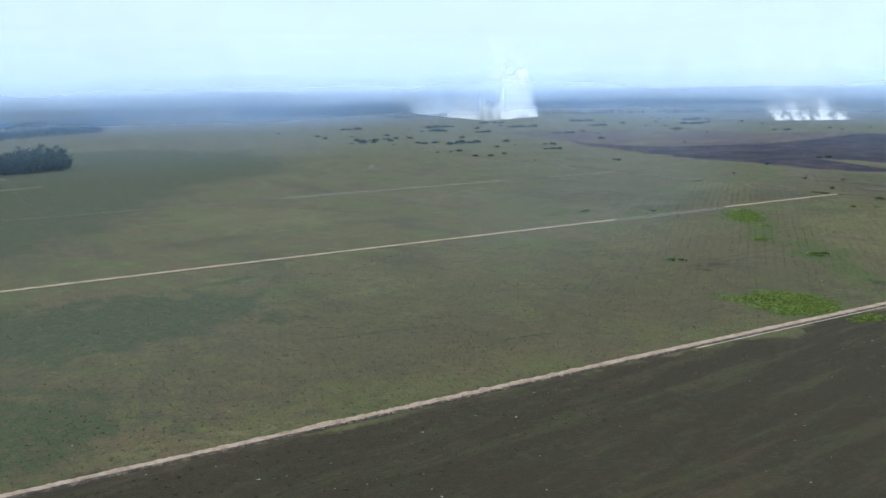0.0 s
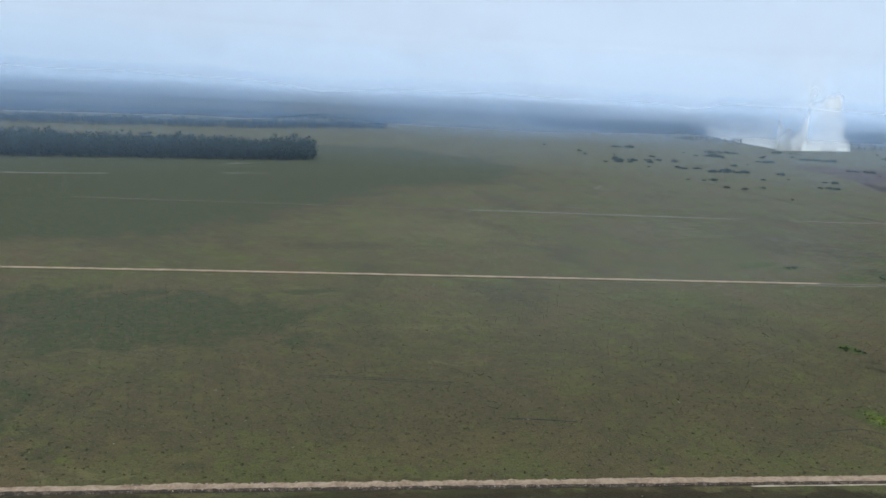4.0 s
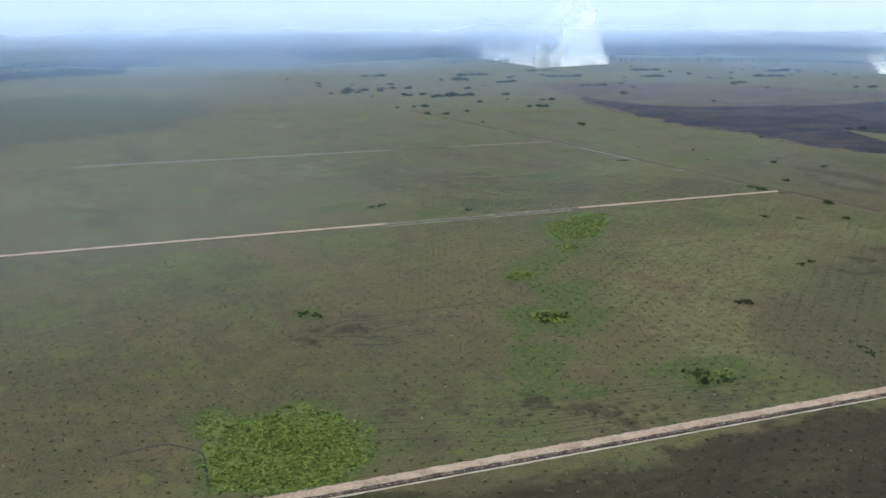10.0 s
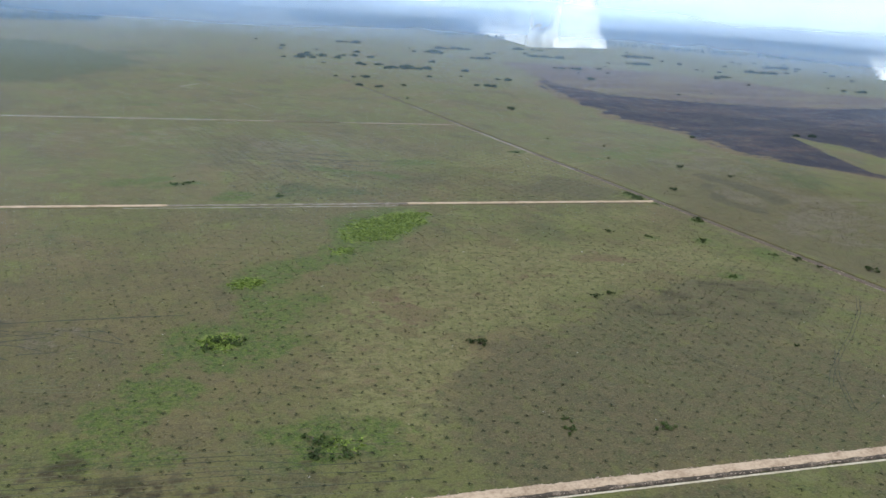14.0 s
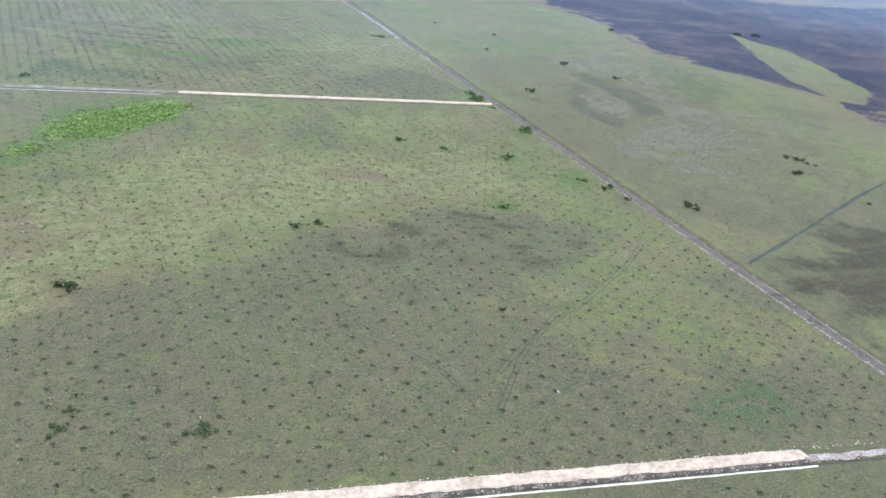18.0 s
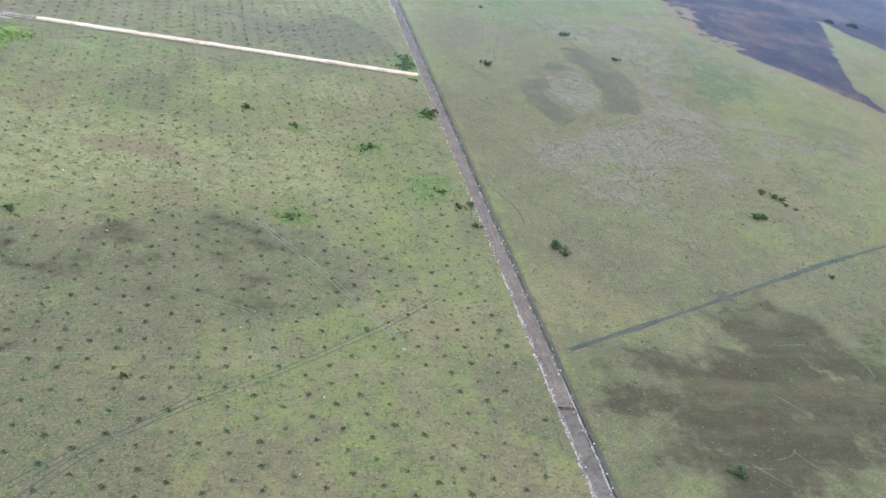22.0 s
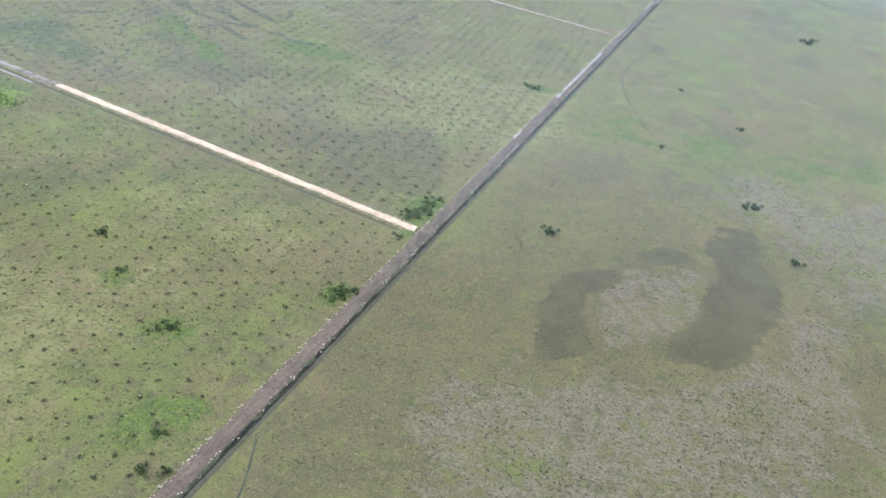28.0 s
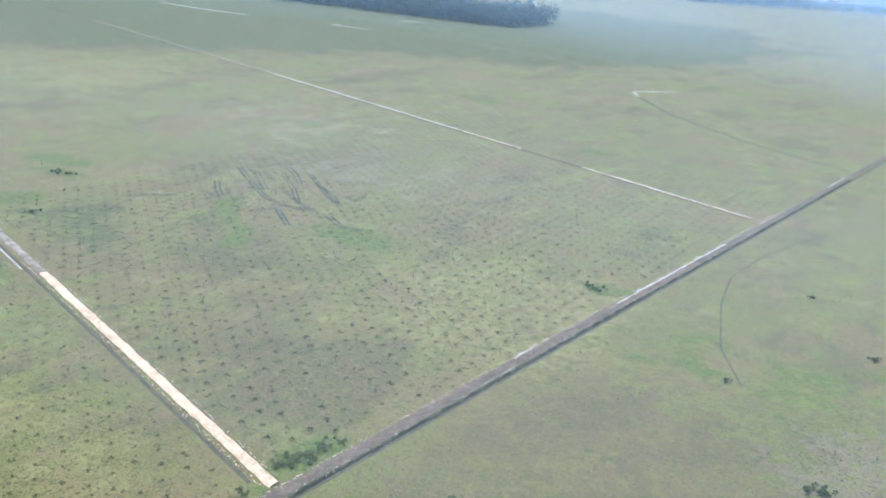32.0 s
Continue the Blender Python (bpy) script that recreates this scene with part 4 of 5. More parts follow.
def stump_mesh():
    bm = bmesh.new()
    bmesh.ops.create_cone(bm, cap_ends=True, segments=7, radius1=0.2, radius2=0.13, depth=0.45, matrix=Matrix.Translation((0, 0, 0.18)))
    me = bpy.data.meshes.new("stump")
    bm.to_mesh(me)
    bm.free()
    me.materials.append(M_STUMP)
    return me


STUMP = stump_mesh()
a1, a2 = np.array([7.250, 4.868]), np.array([-0.648, 8.859])
I, J = np.meshgrid(np.arange(-230, 120), np.arange(-200, 200))
PX = (-71.74 + I * a1[0] + J * a2[0]).ravel()
PY = (-153.69 + I * a1[1] + J * a2[1]).ravel()
PY = np.where(PY - np.interp(PY, (-397, 0, 399), (-0.132, -0.119, -0.122)) * PX > 0, PY - 1.47, PY)
PX, PY = PX + rng.normal(0, 0.28, PX.size), PY + rng.normal(0, 0.28, PX.size)
pv = PY - np.interp(PY, (-397, 0, 399), (-0.132, -0.119, -0.122)) * PX
pu = PX - 0.009 * pv
size_here = np.where((pv < -5) & (PX < -450), 0.82, 1.0) * np.where(pv > 5, 1.38, 1.0)
keep = (pu > -1150) & ((pv < 3) | (PX > -340)) & (pu < -5) & (pv > -470) & (pv < 470) & (rng.rand(PX.size) > 0.06)
for road in (ROAD_A, ROAD_B, ROAD_C):
    keep &= np.abs(pv - road + 0.5) > 8
PX, PY, size_here = PX[keep], PY[keep], size_here[keep]
size = size_here * rng.uniform(0.62, 1.0, PX.size) * np.where(rng.rand(PX.size) < 0.12, 0.7, 1)
turn = rng.uniform(0, 6.28, PX.size)
dry = rng.rand(PX.size) < 0.4
order = np.argsort(np.hypot(PX + 70, PY + 190))
near, rest = order[:300], order[300:]
palm_base = None
for k, i in enumerate(near):
    m = Matrix.Translation((PX[i], PY[i], 0)) @ Matrix.Rotation(turn[i], 4, "Z") @ Matrix.Scale(size[i], 4)
    if k < 4:
        palm = tagged(new("young_oil_palm"), "young oil palm with short arching green fronds, planted in grass", "palm", "palms of the plantation grid")
        part("stump", STUMP, palm)
        part("fronds", crown_meshes[k], palm)
        palm.matrix_basis = m
        palm_base = (palm_base or []) + [palm]
    else:
        src = palm_base[k % 4]
        dup = copy_thing(src, Matrix())
        dup.matrix_basis = m


def scatter(name, shapes, x, y, z, size, turn, material, tall=None):
    """Many small copies of a few shapes joined into one mesh."""
    VV, FF, base = [], [], 0
    pick = np.arange(len(x)) % len(shapes)
    for s, (v, f) in enumerate(shapes):
        q = np.where(pick == s)[0]
        if not len(q):
            continue
        c, sn = np.cos(turn[q])[:, None], np.sin(turn[q])[:, None]
        k = size[q][:, None]
        h = k if tall is None else tall[q][:, None]
        pts = np.stack([x[q][:, None] + k * (v[:, 0] * c - v[:, 1] * sn), y[q][:, None] + k * (v[:, 0] * sn + v[:, 1] * c), np.broadcast_to(np.asarray(z), x.shape)[q][:, None] + h * v[:, 2]], -1)
        FF.append((f[None] + (np.arange(len(q)) * len(v))[:, None, None] + base).reshape(-1, f.shape[1]))
        VV.append(pts.reshape(-1, 3))
        base += VV[-1].shape[0]
    return mesh_from(name, np.concatenate(VV), np.concatenate(FF), material)


tagged(new("oil_palm_plantation", scatter("oil_palm_plantation", crowns_low, PX[rest], PY[rest], 0.0, size[rest], turn[rest], M_PALM)), "thousands of young oil palms in a wide planted grid", "palms", kind="stuff")


# ---- shrubs and trees ----
def blob_leaves(rng, centres, count, leaf):
    """Leaf cards of irregular shape spread through and over several clumps."""
    V3, F = [], []
    for c, r, squash in centres:
        for _ in range(int(count * r * r)):
            d = rng.normal(size=3)
            d /= np.linalg.norm(d)
            p = np.array(c) + d * r * rng.uniform(0.55, 1.08) ** 0.6 * np.array([1, 1, squash])
            if p[2] < 0.05:
                p[2] = rng.uniform(0.05, 0.4)
            a, b = rng.normal(size=3), rng.normal(size=3)
            a = a / np.linalg.norm(a) + 0.6 * np.cross(d, [0, 0, 1])
            b = np.cross(a, d) + 0.3 * b
            a, b = a / np.linalg.norm(a), b / np.linalg.norm(b)
            s = leaf * rng.uniform(0.6, 1.4)
            n = len(V3)
            V3 += [p - a * s, p + b * s * 0.6, p + a * s, p - b * s * 0.6]
            F.append((n, n + 1, n + 2, n + 3))
    return np.array(V3), np.array(F)


def limbs(rng, centres, trunk_r):
    """A forked trunk: a tapered limb from the foot to each clump."""
    bm = bmesh.new()
    for c, r, _ in centres:
        foot, top = Vector((rng.uniform(-0.1, 0.1), rng.uniform(-0.1, 0.1), -0.2)), Vector(c)
        mid = foot.lerp(top, 0.5) + Vector((0, 0, 0.15 * top.length))
        rings = []
        for p, rad in ((foot, trunk_r), (mid, trunk_r * 0.6), (top, trunk_r * 0.25)):
            rings.append([bm.verts.new(p + Vector((math.cos(q) * rad, math.sin(q) * rad, 0))) for q in np.arange(6) * math.pi / 3])
        for lo, hi in zip(rings, rings[1:]):
            for q in range(6):
                bm.faces.new((lo[q], lo[(q + 1) % 6], hi[(q + 1) % 6], hi[q]))
    me = bpy.data.meshes.new("stems")
    bm.to_mesh(me)
    bm.free()
    me.materials.append(M_BARK)
    return me


def bush_shape(seed, clumps, spread, r, tall):
    rng = np.random.RandomState(seed)
    return [((rng.normal(0, spread), rng.normal(0, spread), tall * rng.uniform(0.45, 0.9)), r * rng.uniform(0.65, 1.2), rng.uniform(0.6, 0.9)) for _ in range(clumps)]


def bush(name, seed, clumps, spread, r, tall, count, leaf, material, label, category="shrub", group="", trunk=0.12):
    shape = bush_shape(seed, clumps, spread, r, tall)
    ob = tagged(new(name), label, category, group)
    part("stems", limbs(np.random.RandomState(seed + 1), shape, trunk), ob)
    v, f = blob_leaves(np.random.RandomState(seed + 2), shape, count, leaf)
    part("foliage", mesh_from("foliage", v, f, material), ob)
    return ob


def put(ob, x, y, s=1.0, a=0.0):
    ob.matrix_basis = Matrix.Translation((x, y, 0)) @ Matrix.Rotation(a, 4, "Z") @ Matrix.Scale(s, 4)
    return ob


def more(ob, x, y, s=1.0, a=0.0, label=""):
    dup = copy_thing(ob, Matrix())
    put(dup, x, y, s, a)
    return tagged(dup, label)


GREEN = "dark green leafy shrub standing alone in the grass"
shrubs = [put(bush("shrub", 100 + 7 * k, 11, 1.5, 0.85, 2.0, 62, 0.27, M_LEAF, GREEN, "shrub", "shrubs in the grass"), *p) for k, p in enumerate(((49.5, 35, 1.35), (154, 76.5, 1.2, 2), (128.5, 125, 0.8, 1)))]
for k, (x, y, s) in enumerate(((133, 128, 1.3), (26, -194.5, 1.45), (29.5, -199, 0.7), (142.5, -154, 1.15), (146.5, -153, 1.0), (161, -125, 0.9), (165.5, -129, 1.0), (169, -132, 0.9), (168, -137, 0.6), (172, -141, 0.5), (-3, -162, 0.8), (-8, -165, 0.8), (-4, -181, 0.75), (-3, -61, 1.2), (-1, -57, 0.8), (153, 535, 2.2), (157, 549, 1.6), (117, 245, 0.9), (289, 295, 1.5), (72, 296, 0.7), (77, 177, 0.7), (91, 810, 2.0), (32, 643, 1.4), (-283, -236, 1.25), (-286, -233, 0.8), (-179, -191, 0.95), (-189, -193, 0.85), (-128, -281, 0.6), (46, -319, 1.1), (128, -281, 1.2), (151, -205, 0.6), (-41, -111, 0.7), (-99, -75, 0.8), (-383.5, -309.5, 1.25), (-376, -303, 0.6), (-398, -203, 0.6))):
    more(shrubs[k % 3], x, y, s, k * 1.3)
lush_bush = put(bush("bush", 160, 16, 2.3, 0.8, 1.0, 70, 0.26, M_LEAF_PALE, "thick low green bushes growing beside the road junction", "bush", "bushes beside the road"), -6, 14, 1.1)
for k, (x, y, s) in enumerate(((-8, 9, 0.9), (-4.5, 20, 1.1), (-6, 27, 0.9), (-3.5, 33, 0.7), (-11, 14, 0.6), (-4, -9, 0.55), (-7, -8, 0.4), (-5, -65, 0.8), (-7, -60, 0.7), (-14, -151, 0.7), (-41, -109, 0.8), (-44, -113, 0.6), (-76, -92, 0.7), (-98, -76, 0.6), (-80, -183, 0.8), (-12, 219, 1.0), (-18, 221, 0.8), (-248, -330, 1.0), (-286, -320, 0.8), (-283, -312, 0.6), (-398, -200, 1.1), (-391, -206, 1.1), (-404, -208, 0.9), (-380, -300, 1.2), (-373, -312, 1.1), (-518, -136, 1.0), (-512, -142, 0.9), (-376, 112, 1.2), (-366, 116, 1.0), (-306, 63, 1.0))):
    more(lush_bush, x, y, s, k * 0.9, "low clump of green bushes in the grass" if k > 5 else "")
big_tree = put(bush("broad_tree", 180, 24, 3.4, 1.8, 5.2, 40, 0.36, M_LEAF, "broad rounded tree with dense grey-green foliage", "tree", trunk=0.35), 51, -372, 1.5)
more(big_tree, 172, -259, 0.55, 1.0, "small rounded tree among grass")
more(big_tree, 164, -266, 0.5, 2.0, "small rounded tree among grass")
more(big_tree, 180, -268, 0.45, 3.0, "small rounded tree among grass")
more(big_tree, 166, -281, 0.4, 4.0, "small rounded tree among grass")

# scattered thickets on the far grassland
far_tree = bush("far_thicket", 200, 8, 5.0, 3.6, 3.4, 7, 1.1, M_WOOD, "low dark thicket of trees on the far grassland", "thicket", "far thickets", 0.3)
put(far_tree, 230, 1135, 1.5)
far_rng = np.random.RandomState(8)
for x, y, s, n in ((228, 1128, 1.5, 7), (80, 1392, 1.3, 6), (45, 1330, 1.2, 5), (499, 1625, 1.7, 6), (143, 1200, 1.1, 5), (252, 838, 1.0, 4), (48, 795, 1.0, 3), (374, 947, 1.0, 4), (560, 1475, 1.3, 7), (1078, 1462, 1.4, 6), (200, 1405, 1.2, 4), (42, 938, 0.8, 2), (1264, 871, 1.3, 5), (700, 1250, 1.2, 5), (850, 1600, 1.6, 7), (950, 1900, 1.8, 8), (1300, 1750, 1.7, 8), (1400, 1300, 1.6, 7), (620, 1800, 1.6, 6), (350, 1900, 1.6, 6), (1100, 1150, 1.2, 5), (1650, 1500, 1.8, 8)):
    for _ in range(n):
        dx = far_rng.normal(0, 16 * s)
        more(far_tree, x + dx, y + far_rng.normal(0, 5 * s) - 0.25 * dx, s * far_rng.uniform(0.35, 0.85), far_rng.uniform(0, 6))
for _ in range(70):
    more(far_tree, far_rng.uniform(0, 1900), far_rng.uniform(750, 2000), far_rng.uniform(0.25, 0.9), far_rng.uniform(0, 6), "small dark thicket on the far grassland")
for x, y, s in ((470, -25, 0.8), (500, -10, 0.9), (560, 20, 0.9), (540, -20, 0.8), (610, 10, 0.7), (480, 305, 0.5), (505, 300, 0.6)):
    more(far_tree, x, y, s, x, "green thicket beside the burnt land")


# ---- far woods ----
def tree_shape(seed, count):
    rng = np.random.RandomState(seed)
    return blob_leaves(rng, [((rng.normal(0, 0.12), rng.normal(0, 0.12), h), r, 1.1) for h, r in ((0.5, 0.26), (0.72, 0.24), (0.9, 0.15), (0.28, 0.22))], count, 0.085)


FOREST_TREES = [tree_shape(300 + k, 230) for k in range(4)]


def forest(label, x, y, tall, seed):
    r = np.random.RandomState(seed)
    h = tall * r.uniform(0.7, 1.1, len(x)) * (0.72 + 0.75 * cloudy(x, y, 60, seed + 60))
    return tagged(new("far_woods", scatter("far_woods", FOREST_TREES, x, y, rim(x, y) - 0.5, h * 0.8, r.uniform(0, 6.28, len(x)), M_WOOD, h)), label, "woods", kind="stuff")


def belt(points, depth, gap, seed):
    """Tree places behind a front line, going back by depth."""
    r = np.random.RandomState(seed)
    p = np.array(points, float)
    d = np.concatenate([[0], np.cumsum(np.hypot(*np.diff(p, axis=0).T))])
    n = int(d[-1] * depth / gap ** 2)
    s, b = r.uniform(0, d[-1], n), depth * r.uniform(0, 1, n) ** 1.3
    return np.interp(s, d, p[:, 0]) + r.normal(0, 4, n) + 0.1 * b, np.interp(s, d, p[:, 1]) + b + r.normal(0, 4, n)


x, y = belt([(-1560, 980), (-1264, 1025), (-1090, 1060), (-900, 1085), (-735, 1120)], 130, 8.5, 1)
forest("long dark block of tall trees at the edge of the grassland", x, y, 33, 2)
x, y = belt([(-1900, 1850), (-1230, 2010), (-850, 2105), (-560, 2280), (-315, 2460)], 220, 15, 3)
forest("dark hazy belt of distant forest", x, y, 20, 4)
x, y = belt([(-2400, 2500), (-1400, 2700), (-700, 2800), (-100, 2950)], 350, 26, 5)
forest("dark hazy belt of distant forest", x, y, 22, 6)
x, y = belt([(500, 3000), (900, 2950), (1500, 2900), (2300, 2450), (2900, 1900)], 500, 26, 7)
forest("dark hazy belt of distant forest behind the smoke", x, y, 22, 8)
x, y = belt([(900, 2500), (1500, 2420), (2100, 1900), (2500, 1400)], 160, 24, 9)
forest("dark hazy belt of distant forest behind the smoke", x, y, 16, 10)
ring_r = np.random.RandomState(12)
ang, rad = ring_r.uniform(0, 2 * math.pi, 7000), ring_r.uniform(3500, 5200, 7000)
x, y = HUB[0] + rad * np.cos(ang), HUB[1] + rad * np.sin(ang)
pick = cloudy(x, y, 500, 61) > 0.38
forest("wide dark forest along the hazy skyline", x[pick], y[pick], 20, 13)


# ---- grass tufts and tussocks ----
def tuft(seed, blades, wide, tall):
    r = np.random.RandomState(seed)
    V3, F = [], []
    for _ in range(blades):
        a, o = r.uniform(0, 6.28), r.normal(0, 0.25, 2)
        d = np.array([math.cos(a), math.sin(a)]) * wide
        n = len(V3)
        V3 += [(o[0] - d[0], o[1] - d[1], -0.02), (o[0] + d[0], o[1] + d[1], -0.02), (o[0] + r.normal(0, 0.3), o[1] + r.normal(0, 0.3), tall * r.uniform(0.6, 1.2))]
        F.append((n, n + 1, n + 2))
    return np.array(V3), np.array(F)


TUFTS = [tuft(400 + k, 5, 0.42, 0.35) for k in range(4)]
r = np.random.RandomState(17)


def spread(n, x0, x1, y0, y1, want):
    x, y = r.uniform(x0, x1, n), r.uniform(y0, y1, n)
    ok = want(x, y)
    x, y = x[ok], y[ok]
    v = y - np.interp(y, (-397, 0, 399), (-0.132, -0.119, -0.122)) * x
    u = x - 0.009 * v
    off = ((u < -1) | (u > 13)) & (np.abs(v - 0.5) > 7.5) & (np.abs(v - ROAD_C) > 5) & ((v < ROAD_A - 6) | (v > ROAD_A + 8))
    return x[off], y[off]


def tufts(name, label, material, x, y, lo, hi):
    k = r.uniform(lo, hi, len(x))
    tagged(new(name, scatter(name, TUFTS, x, y, 0.0, k, r.uniform(0, 6.28, len(x)), material, k * r.uniform(0.5, 1.1, len(x)))), label, "grass", kind="stuff")


x, y = spread(50000, -480, 230, -430, 160, lambda x, y: (cloudy(x, y, 14, 71) > r.uniform(0.25, 0.75, x.size)) & (zone_at("burnt", x, y) < 0.3) & (zone_at("wet", x, y) < 0.4))
tufts("grass_tufts", "uneven dry and green grass tufts across the savanna", M_TUFT, x, y, 0.3, 0.95)
x, y = spread(110000, -300, 240, -430, 400, lambda x, y: (zone_at("murk", x, y) < 0.3) & (cloudy(x, y, 11, 73) > r.uniform(0.3, 0.7, x.size)) & (zone_at("burnt", x, y) < 0.3) & (zone_at("wet", x, y) < 0.4))
half_way = len(x) // 3
tufts("grass_tufts", "small straw-coloured grass tufts across the savanna", M_STRAWTUFT, x[:half_way], y[:half_way], 0.3, 0.7)
tufts("grass_tufts", "small dark grass tussocks across the savanna", M_DARKTUFT, x[half_way:2 * half_way], y[half_way:2 * half_way], 0.3, 0.75)
x, y = spread(36000, -1120, -480, -430, 60, lambda x, y: (cloudy(x, y, 16, 75) > r.uniform(0.3, 0.8, x.size)) & (zone_at("murk", x, y) < 0.4))
tufts("grass_tufts", "uneven dry and green grass tufts across the savanna", M_TUFT, x, y, 0.35, 1.0)
x, y = spread(16000, -1120, -480, -430, 60, lambda x, y: (cloudy(x, y, 34, 79) > r.uniform(0.45, 0.75, x.size)) & (zone_at("murk", x, y) < 0.4))
tufts("straw_tufts", "pale dry straw tufts scattered over the savanna", M_STRAWTUFT, x, y, 0.4, 0.95)
x, y = spread(30000, 15, 280, -200, 260, lambda x, y: zone_at("pale", x, y) > r.uniform(0.25, 0.9, x.size))
tufts("tussocks", "dense small dark tussocks on pale rubbly ground", M_TUSSOCK, x, y, 0.3, 0.85)
x, y = spread(150000, -620, -180, -360, 0, lambda x, y: zone_at("lime", x, y) > r.uniform(0.2, 0.9, x.size))
tufts("lush_grass", "bright green leafy growth in damp hollows", M_LIMETUFT, x, y, 0.8, 2.2)
x, y = spread(1500, -1120, -40, -470, 20, lambda x, y: (cloudy(x, y, 70, 79) > r.uniform(0.35, 0.75, x.size)) & ((y + 0.13 * x < -400) | (r.rand(x.size) < 0.35)))
tufts("pale_debris", "scattered pale dry leaves and woody debris in the grass", M_DEBRIS, x, y, 0.5, 1.1)
x, y = PX[dry] + r.normal(0, 0.5, dry.sum()), PY[dry] + r.normal(0, 0.5, dry.sum())
tufts("dry_fronds", "small withered straw-coloured fronds beside the palms", M_DRYFROND, x, y, 0.35, 0.8)

# clods of earth along the road edges
def clod(seed):
    r2 = np.random.RandomState(seed)
    bm = bmesh.new()
    bmesh.ops.create_icosphere(bm, subdivisions=1, radius=0.5)
    v = np.array([q.co * r2.uniform(0.7, 1.25) for q in bm.verts]) * np.array([1, 0.8, 0.6])
    f = np.array([[q.index for q in face.verts] for face in bm.faces])
    bm.free()
    return v, f


CLODS = [clod(500 + k) for k in range(4)]


def clods(parent, u0, u1, offsets, n, frame_of, seed, lo=0.2, hi=0.8):
    r2 = np.random.RandomState(seed)
    a, c = r2.uniform(u0, u1, n), r2.choice(offsets, n) + r2.normal(0, 0.45, n)
    x, y = frame_of(a, c)
    me = scatter("clods", CLODS, x, y, 0.12, r2.uniform(lo, hi, n) ** 1.0, r2.uniform(0, 6.28, n), M_CLOD)
    tagged(part("clods", me, parent, "loose clods of dug earth along the edge"), kind="stuff")


clods(road_south, -768, -4, (0.0, 0.5, 6.2), 2600, across_road(ROAD_A), 3)
clods(road_south, -958, -766, (0.6, 1.5, 2.5, 3.5, 4.4, 5.0), 2200, across_road(ROAD_A), 4, 0.4, 1.4)
clods(road_mid, -236, -4, (-2.6, 4.0), 700, across_road(ROAD_B), 5)
clods(main_road, -420, 420, (0.5, 0.9, 6.4), 2200, along_main, 6)


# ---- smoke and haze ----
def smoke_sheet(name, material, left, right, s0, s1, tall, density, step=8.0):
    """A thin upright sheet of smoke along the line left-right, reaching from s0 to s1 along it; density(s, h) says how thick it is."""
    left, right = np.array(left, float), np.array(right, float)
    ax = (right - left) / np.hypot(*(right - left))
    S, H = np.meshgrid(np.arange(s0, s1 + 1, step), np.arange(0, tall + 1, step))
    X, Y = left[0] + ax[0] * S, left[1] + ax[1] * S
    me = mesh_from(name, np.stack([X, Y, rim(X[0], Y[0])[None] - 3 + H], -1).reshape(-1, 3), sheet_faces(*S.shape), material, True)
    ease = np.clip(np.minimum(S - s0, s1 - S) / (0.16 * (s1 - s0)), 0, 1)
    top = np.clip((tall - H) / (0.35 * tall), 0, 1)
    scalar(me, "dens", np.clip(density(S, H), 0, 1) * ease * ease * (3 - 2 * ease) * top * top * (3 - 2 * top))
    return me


def smooth(v, lo, hi):
    k = np.clip((v - lo) / (hi - lo), 0, 1)
    return k * k * (3 - 2 * k)


def curl(S, H, seed, big=60, k=1.0):
    """Places shifted about by billows of several sizes."""
    return (S + 10 + k * (90 * (cloudy(S + 500, H, big, seed) - 0.5) + 34 * (cloudy(S + 500, H, big / 3, seed + 3) - 0.5)),
            H + k * (70 * (cloudy(S + 800, H, big, seed + 6) - 0.5) + 30 * (cloudy(S + 800, H, big / 3, seed + 9) - 0.5)))


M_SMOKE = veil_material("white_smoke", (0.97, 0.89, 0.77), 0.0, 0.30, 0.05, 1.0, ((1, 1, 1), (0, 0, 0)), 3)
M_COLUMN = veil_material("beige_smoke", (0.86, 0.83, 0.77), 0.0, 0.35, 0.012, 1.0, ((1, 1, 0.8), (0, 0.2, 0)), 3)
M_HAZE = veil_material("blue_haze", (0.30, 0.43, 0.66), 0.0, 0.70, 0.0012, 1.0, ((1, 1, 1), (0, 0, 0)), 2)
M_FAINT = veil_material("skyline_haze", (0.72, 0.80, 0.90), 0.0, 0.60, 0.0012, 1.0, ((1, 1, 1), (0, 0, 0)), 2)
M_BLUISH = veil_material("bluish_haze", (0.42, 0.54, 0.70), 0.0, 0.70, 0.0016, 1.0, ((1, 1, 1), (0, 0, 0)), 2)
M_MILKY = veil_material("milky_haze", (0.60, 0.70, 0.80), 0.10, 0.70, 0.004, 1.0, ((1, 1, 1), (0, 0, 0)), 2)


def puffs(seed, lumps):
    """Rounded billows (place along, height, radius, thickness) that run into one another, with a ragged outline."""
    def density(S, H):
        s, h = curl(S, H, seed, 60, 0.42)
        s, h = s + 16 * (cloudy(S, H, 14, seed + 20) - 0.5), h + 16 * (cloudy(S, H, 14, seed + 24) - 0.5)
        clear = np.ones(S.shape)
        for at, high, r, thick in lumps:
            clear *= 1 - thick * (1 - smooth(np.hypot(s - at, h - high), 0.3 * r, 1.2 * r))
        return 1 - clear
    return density


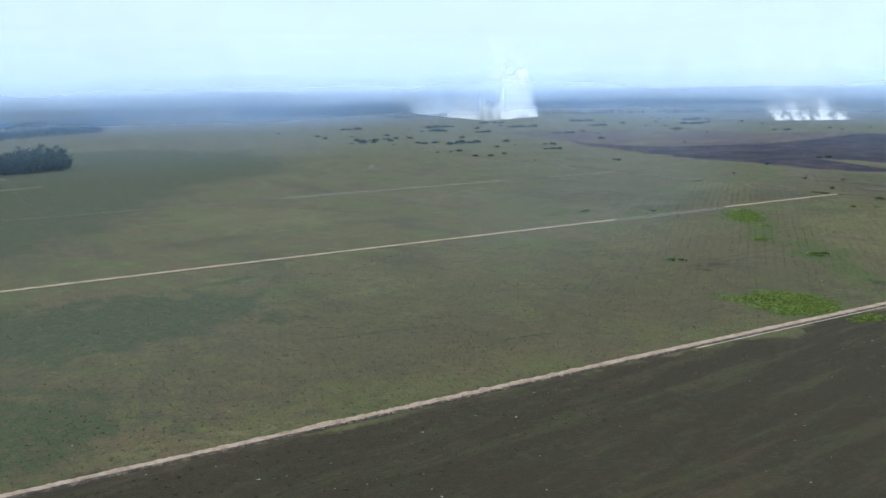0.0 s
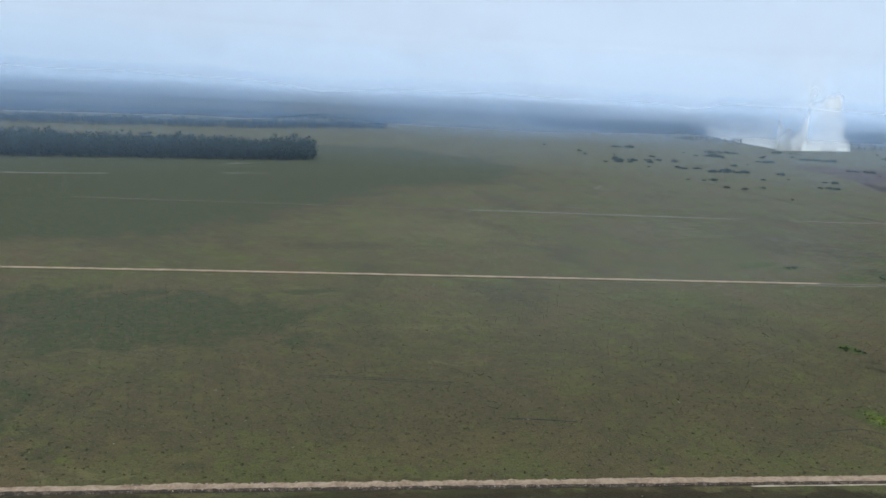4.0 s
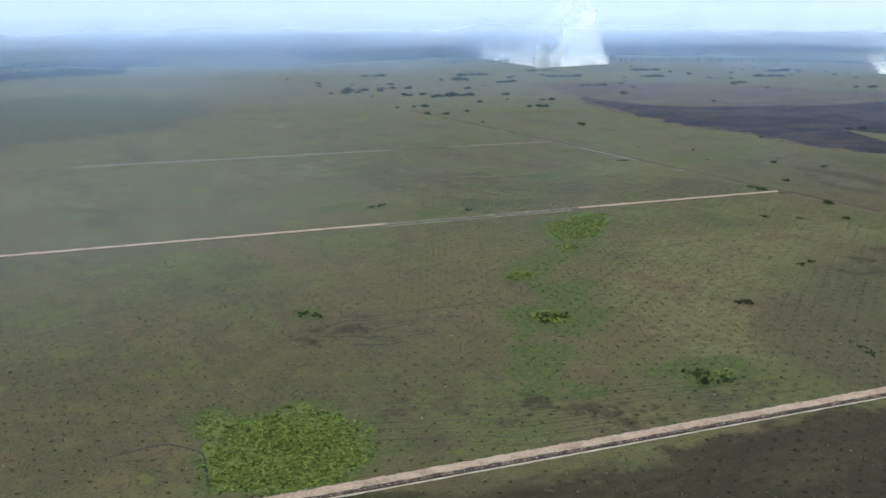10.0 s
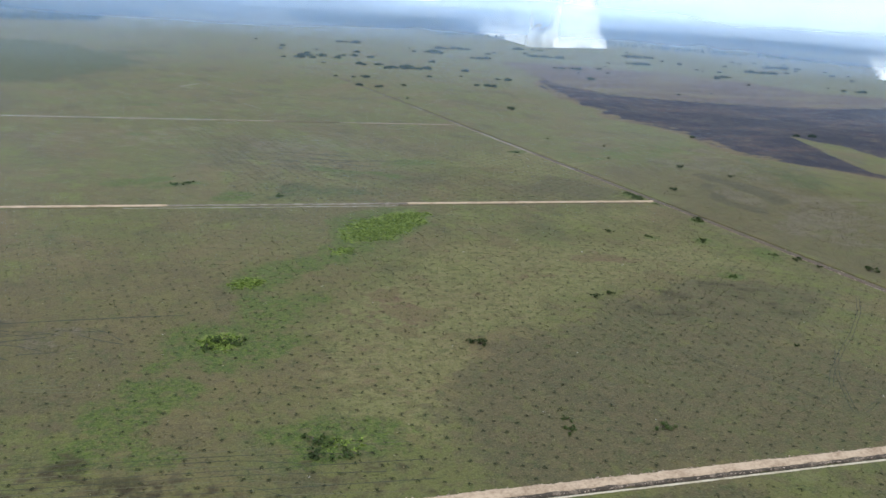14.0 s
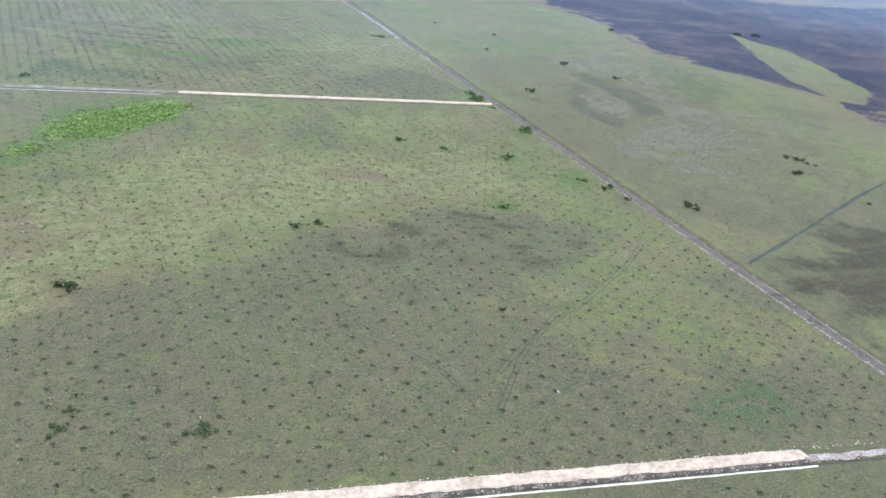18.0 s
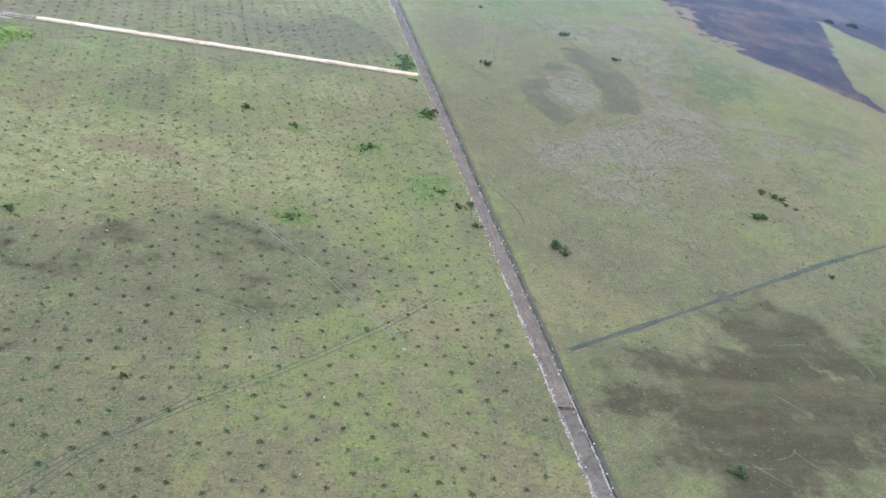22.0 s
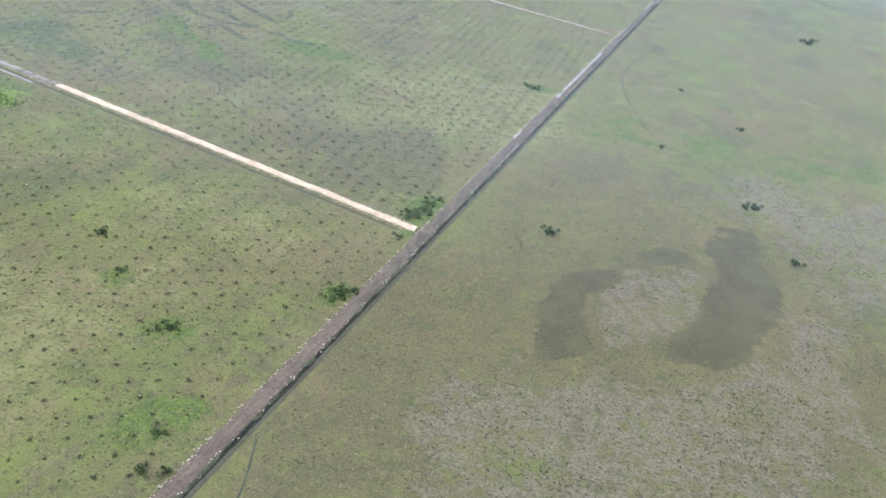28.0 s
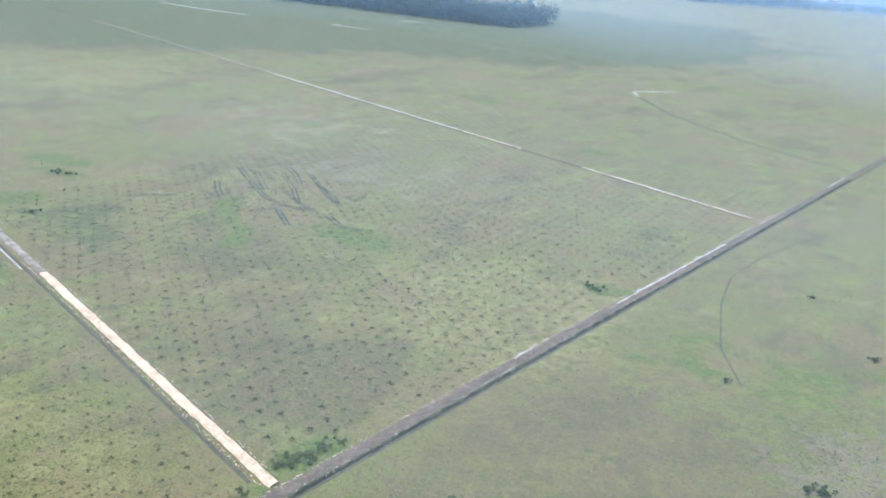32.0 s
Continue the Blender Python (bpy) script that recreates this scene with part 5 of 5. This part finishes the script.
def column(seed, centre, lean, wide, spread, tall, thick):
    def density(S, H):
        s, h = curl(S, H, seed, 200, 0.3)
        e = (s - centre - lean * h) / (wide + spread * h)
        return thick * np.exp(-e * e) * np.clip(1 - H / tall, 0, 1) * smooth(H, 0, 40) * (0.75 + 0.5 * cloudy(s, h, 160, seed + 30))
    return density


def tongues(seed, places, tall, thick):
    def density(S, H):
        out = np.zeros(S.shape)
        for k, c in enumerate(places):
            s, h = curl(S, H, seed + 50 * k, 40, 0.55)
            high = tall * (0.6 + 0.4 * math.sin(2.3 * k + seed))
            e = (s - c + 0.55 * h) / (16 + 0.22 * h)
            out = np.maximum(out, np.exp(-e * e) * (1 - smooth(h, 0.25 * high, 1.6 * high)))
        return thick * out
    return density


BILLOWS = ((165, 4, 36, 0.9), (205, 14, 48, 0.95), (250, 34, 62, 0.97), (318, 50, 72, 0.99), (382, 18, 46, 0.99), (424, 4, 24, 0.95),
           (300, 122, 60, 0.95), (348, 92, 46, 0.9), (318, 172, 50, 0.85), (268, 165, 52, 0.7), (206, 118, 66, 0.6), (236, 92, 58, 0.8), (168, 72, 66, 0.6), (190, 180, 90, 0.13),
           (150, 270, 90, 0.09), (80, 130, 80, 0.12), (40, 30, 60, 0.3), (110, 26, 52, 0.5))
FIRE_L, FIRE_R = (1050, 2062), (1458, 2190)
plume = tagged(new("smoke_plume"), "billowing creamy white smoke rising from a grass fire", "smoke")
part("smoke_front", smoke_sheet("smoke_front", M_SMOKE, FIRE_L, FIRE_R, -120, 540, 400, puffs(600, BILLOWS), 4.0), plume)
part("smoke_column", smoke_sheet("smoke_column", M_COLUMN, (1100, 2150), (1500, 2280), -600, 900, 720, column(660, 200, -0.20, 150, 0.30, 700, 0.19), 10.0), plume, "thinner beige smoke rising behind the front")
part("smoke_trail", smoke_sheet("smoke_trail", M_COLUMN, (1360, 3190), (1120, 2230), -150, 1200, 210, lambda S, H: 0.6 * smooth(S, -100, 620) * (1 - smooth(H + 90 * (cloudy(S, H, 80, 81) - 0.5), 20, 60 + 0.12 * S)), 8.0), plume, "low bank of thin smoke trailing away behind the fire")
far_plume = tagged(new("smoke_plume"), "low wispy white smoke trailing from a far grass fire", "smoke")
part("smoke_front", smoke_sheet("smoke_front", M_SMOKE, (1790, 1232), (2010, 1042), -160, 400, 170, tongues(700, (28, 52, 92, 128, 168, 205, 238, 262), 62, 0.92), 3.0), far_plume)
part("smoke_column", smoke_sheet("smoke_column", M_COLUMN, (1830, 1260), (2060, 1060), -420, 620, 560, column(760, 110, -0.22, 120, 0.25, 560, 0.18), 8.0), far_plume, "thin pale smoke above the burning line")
haze = tagged(new("smoke_haze"), "tinted upright sheets standing in for haze over the land", "haze", kind="stuff")


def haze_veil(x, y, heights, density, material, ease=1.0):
    """An upright sheet tinted as haze along a line: its density at a few heights above the ground."""
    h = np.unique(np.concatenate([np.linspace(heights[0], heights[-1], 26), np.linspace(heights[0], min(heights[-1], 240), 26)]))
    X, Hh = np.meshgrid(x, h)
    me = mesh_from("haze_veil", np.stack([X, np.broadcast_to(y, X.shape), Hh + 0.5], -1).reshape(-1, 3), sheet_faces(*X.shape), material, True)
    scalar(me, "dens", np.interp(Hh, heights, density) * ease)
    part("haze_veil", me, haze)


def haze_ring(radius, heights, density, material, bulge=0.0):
    """A ring-shaped sheet tinted as haze round the place; bulge carries it round behind the fire."""
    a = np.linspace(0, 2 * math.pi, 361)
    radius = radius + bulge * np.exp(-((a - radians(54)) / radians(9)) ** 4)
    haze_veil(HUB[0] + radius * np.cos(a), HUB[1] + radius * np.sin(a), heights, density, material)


# haze painted on clear sheets: milky over the plantation, blue farther out, pale on the skyline
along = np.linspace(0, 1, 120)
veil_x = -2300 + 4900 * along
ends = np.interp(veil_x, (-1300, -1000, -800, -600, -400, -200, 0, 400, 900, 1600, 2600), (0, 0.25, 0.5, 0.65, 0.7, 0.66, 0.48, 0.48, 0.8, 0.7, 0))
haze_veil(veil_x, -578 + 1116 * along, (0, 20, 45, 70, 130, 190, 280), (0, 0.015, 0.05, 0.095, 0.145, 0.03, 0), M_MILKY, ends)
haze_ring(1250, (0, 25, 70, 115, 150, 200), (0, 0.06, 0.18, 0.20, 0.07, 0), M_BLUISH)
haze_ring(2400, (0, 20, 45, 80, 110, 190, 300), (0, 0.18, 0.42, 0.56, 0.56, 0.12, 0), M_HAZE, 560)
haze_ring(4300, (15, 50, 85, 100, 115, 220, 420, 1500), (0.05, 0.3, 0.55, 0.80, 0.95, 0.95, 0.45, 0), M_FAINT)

# ---- plan units to metres ----
for ob in list(scene.objects):
    if ob.parent is None and ob.type in ("MESH", "EMPTY"):
        ob.matrix_basis = Matrix.Scale(UNIT, 4) @ ob.matrix_basis
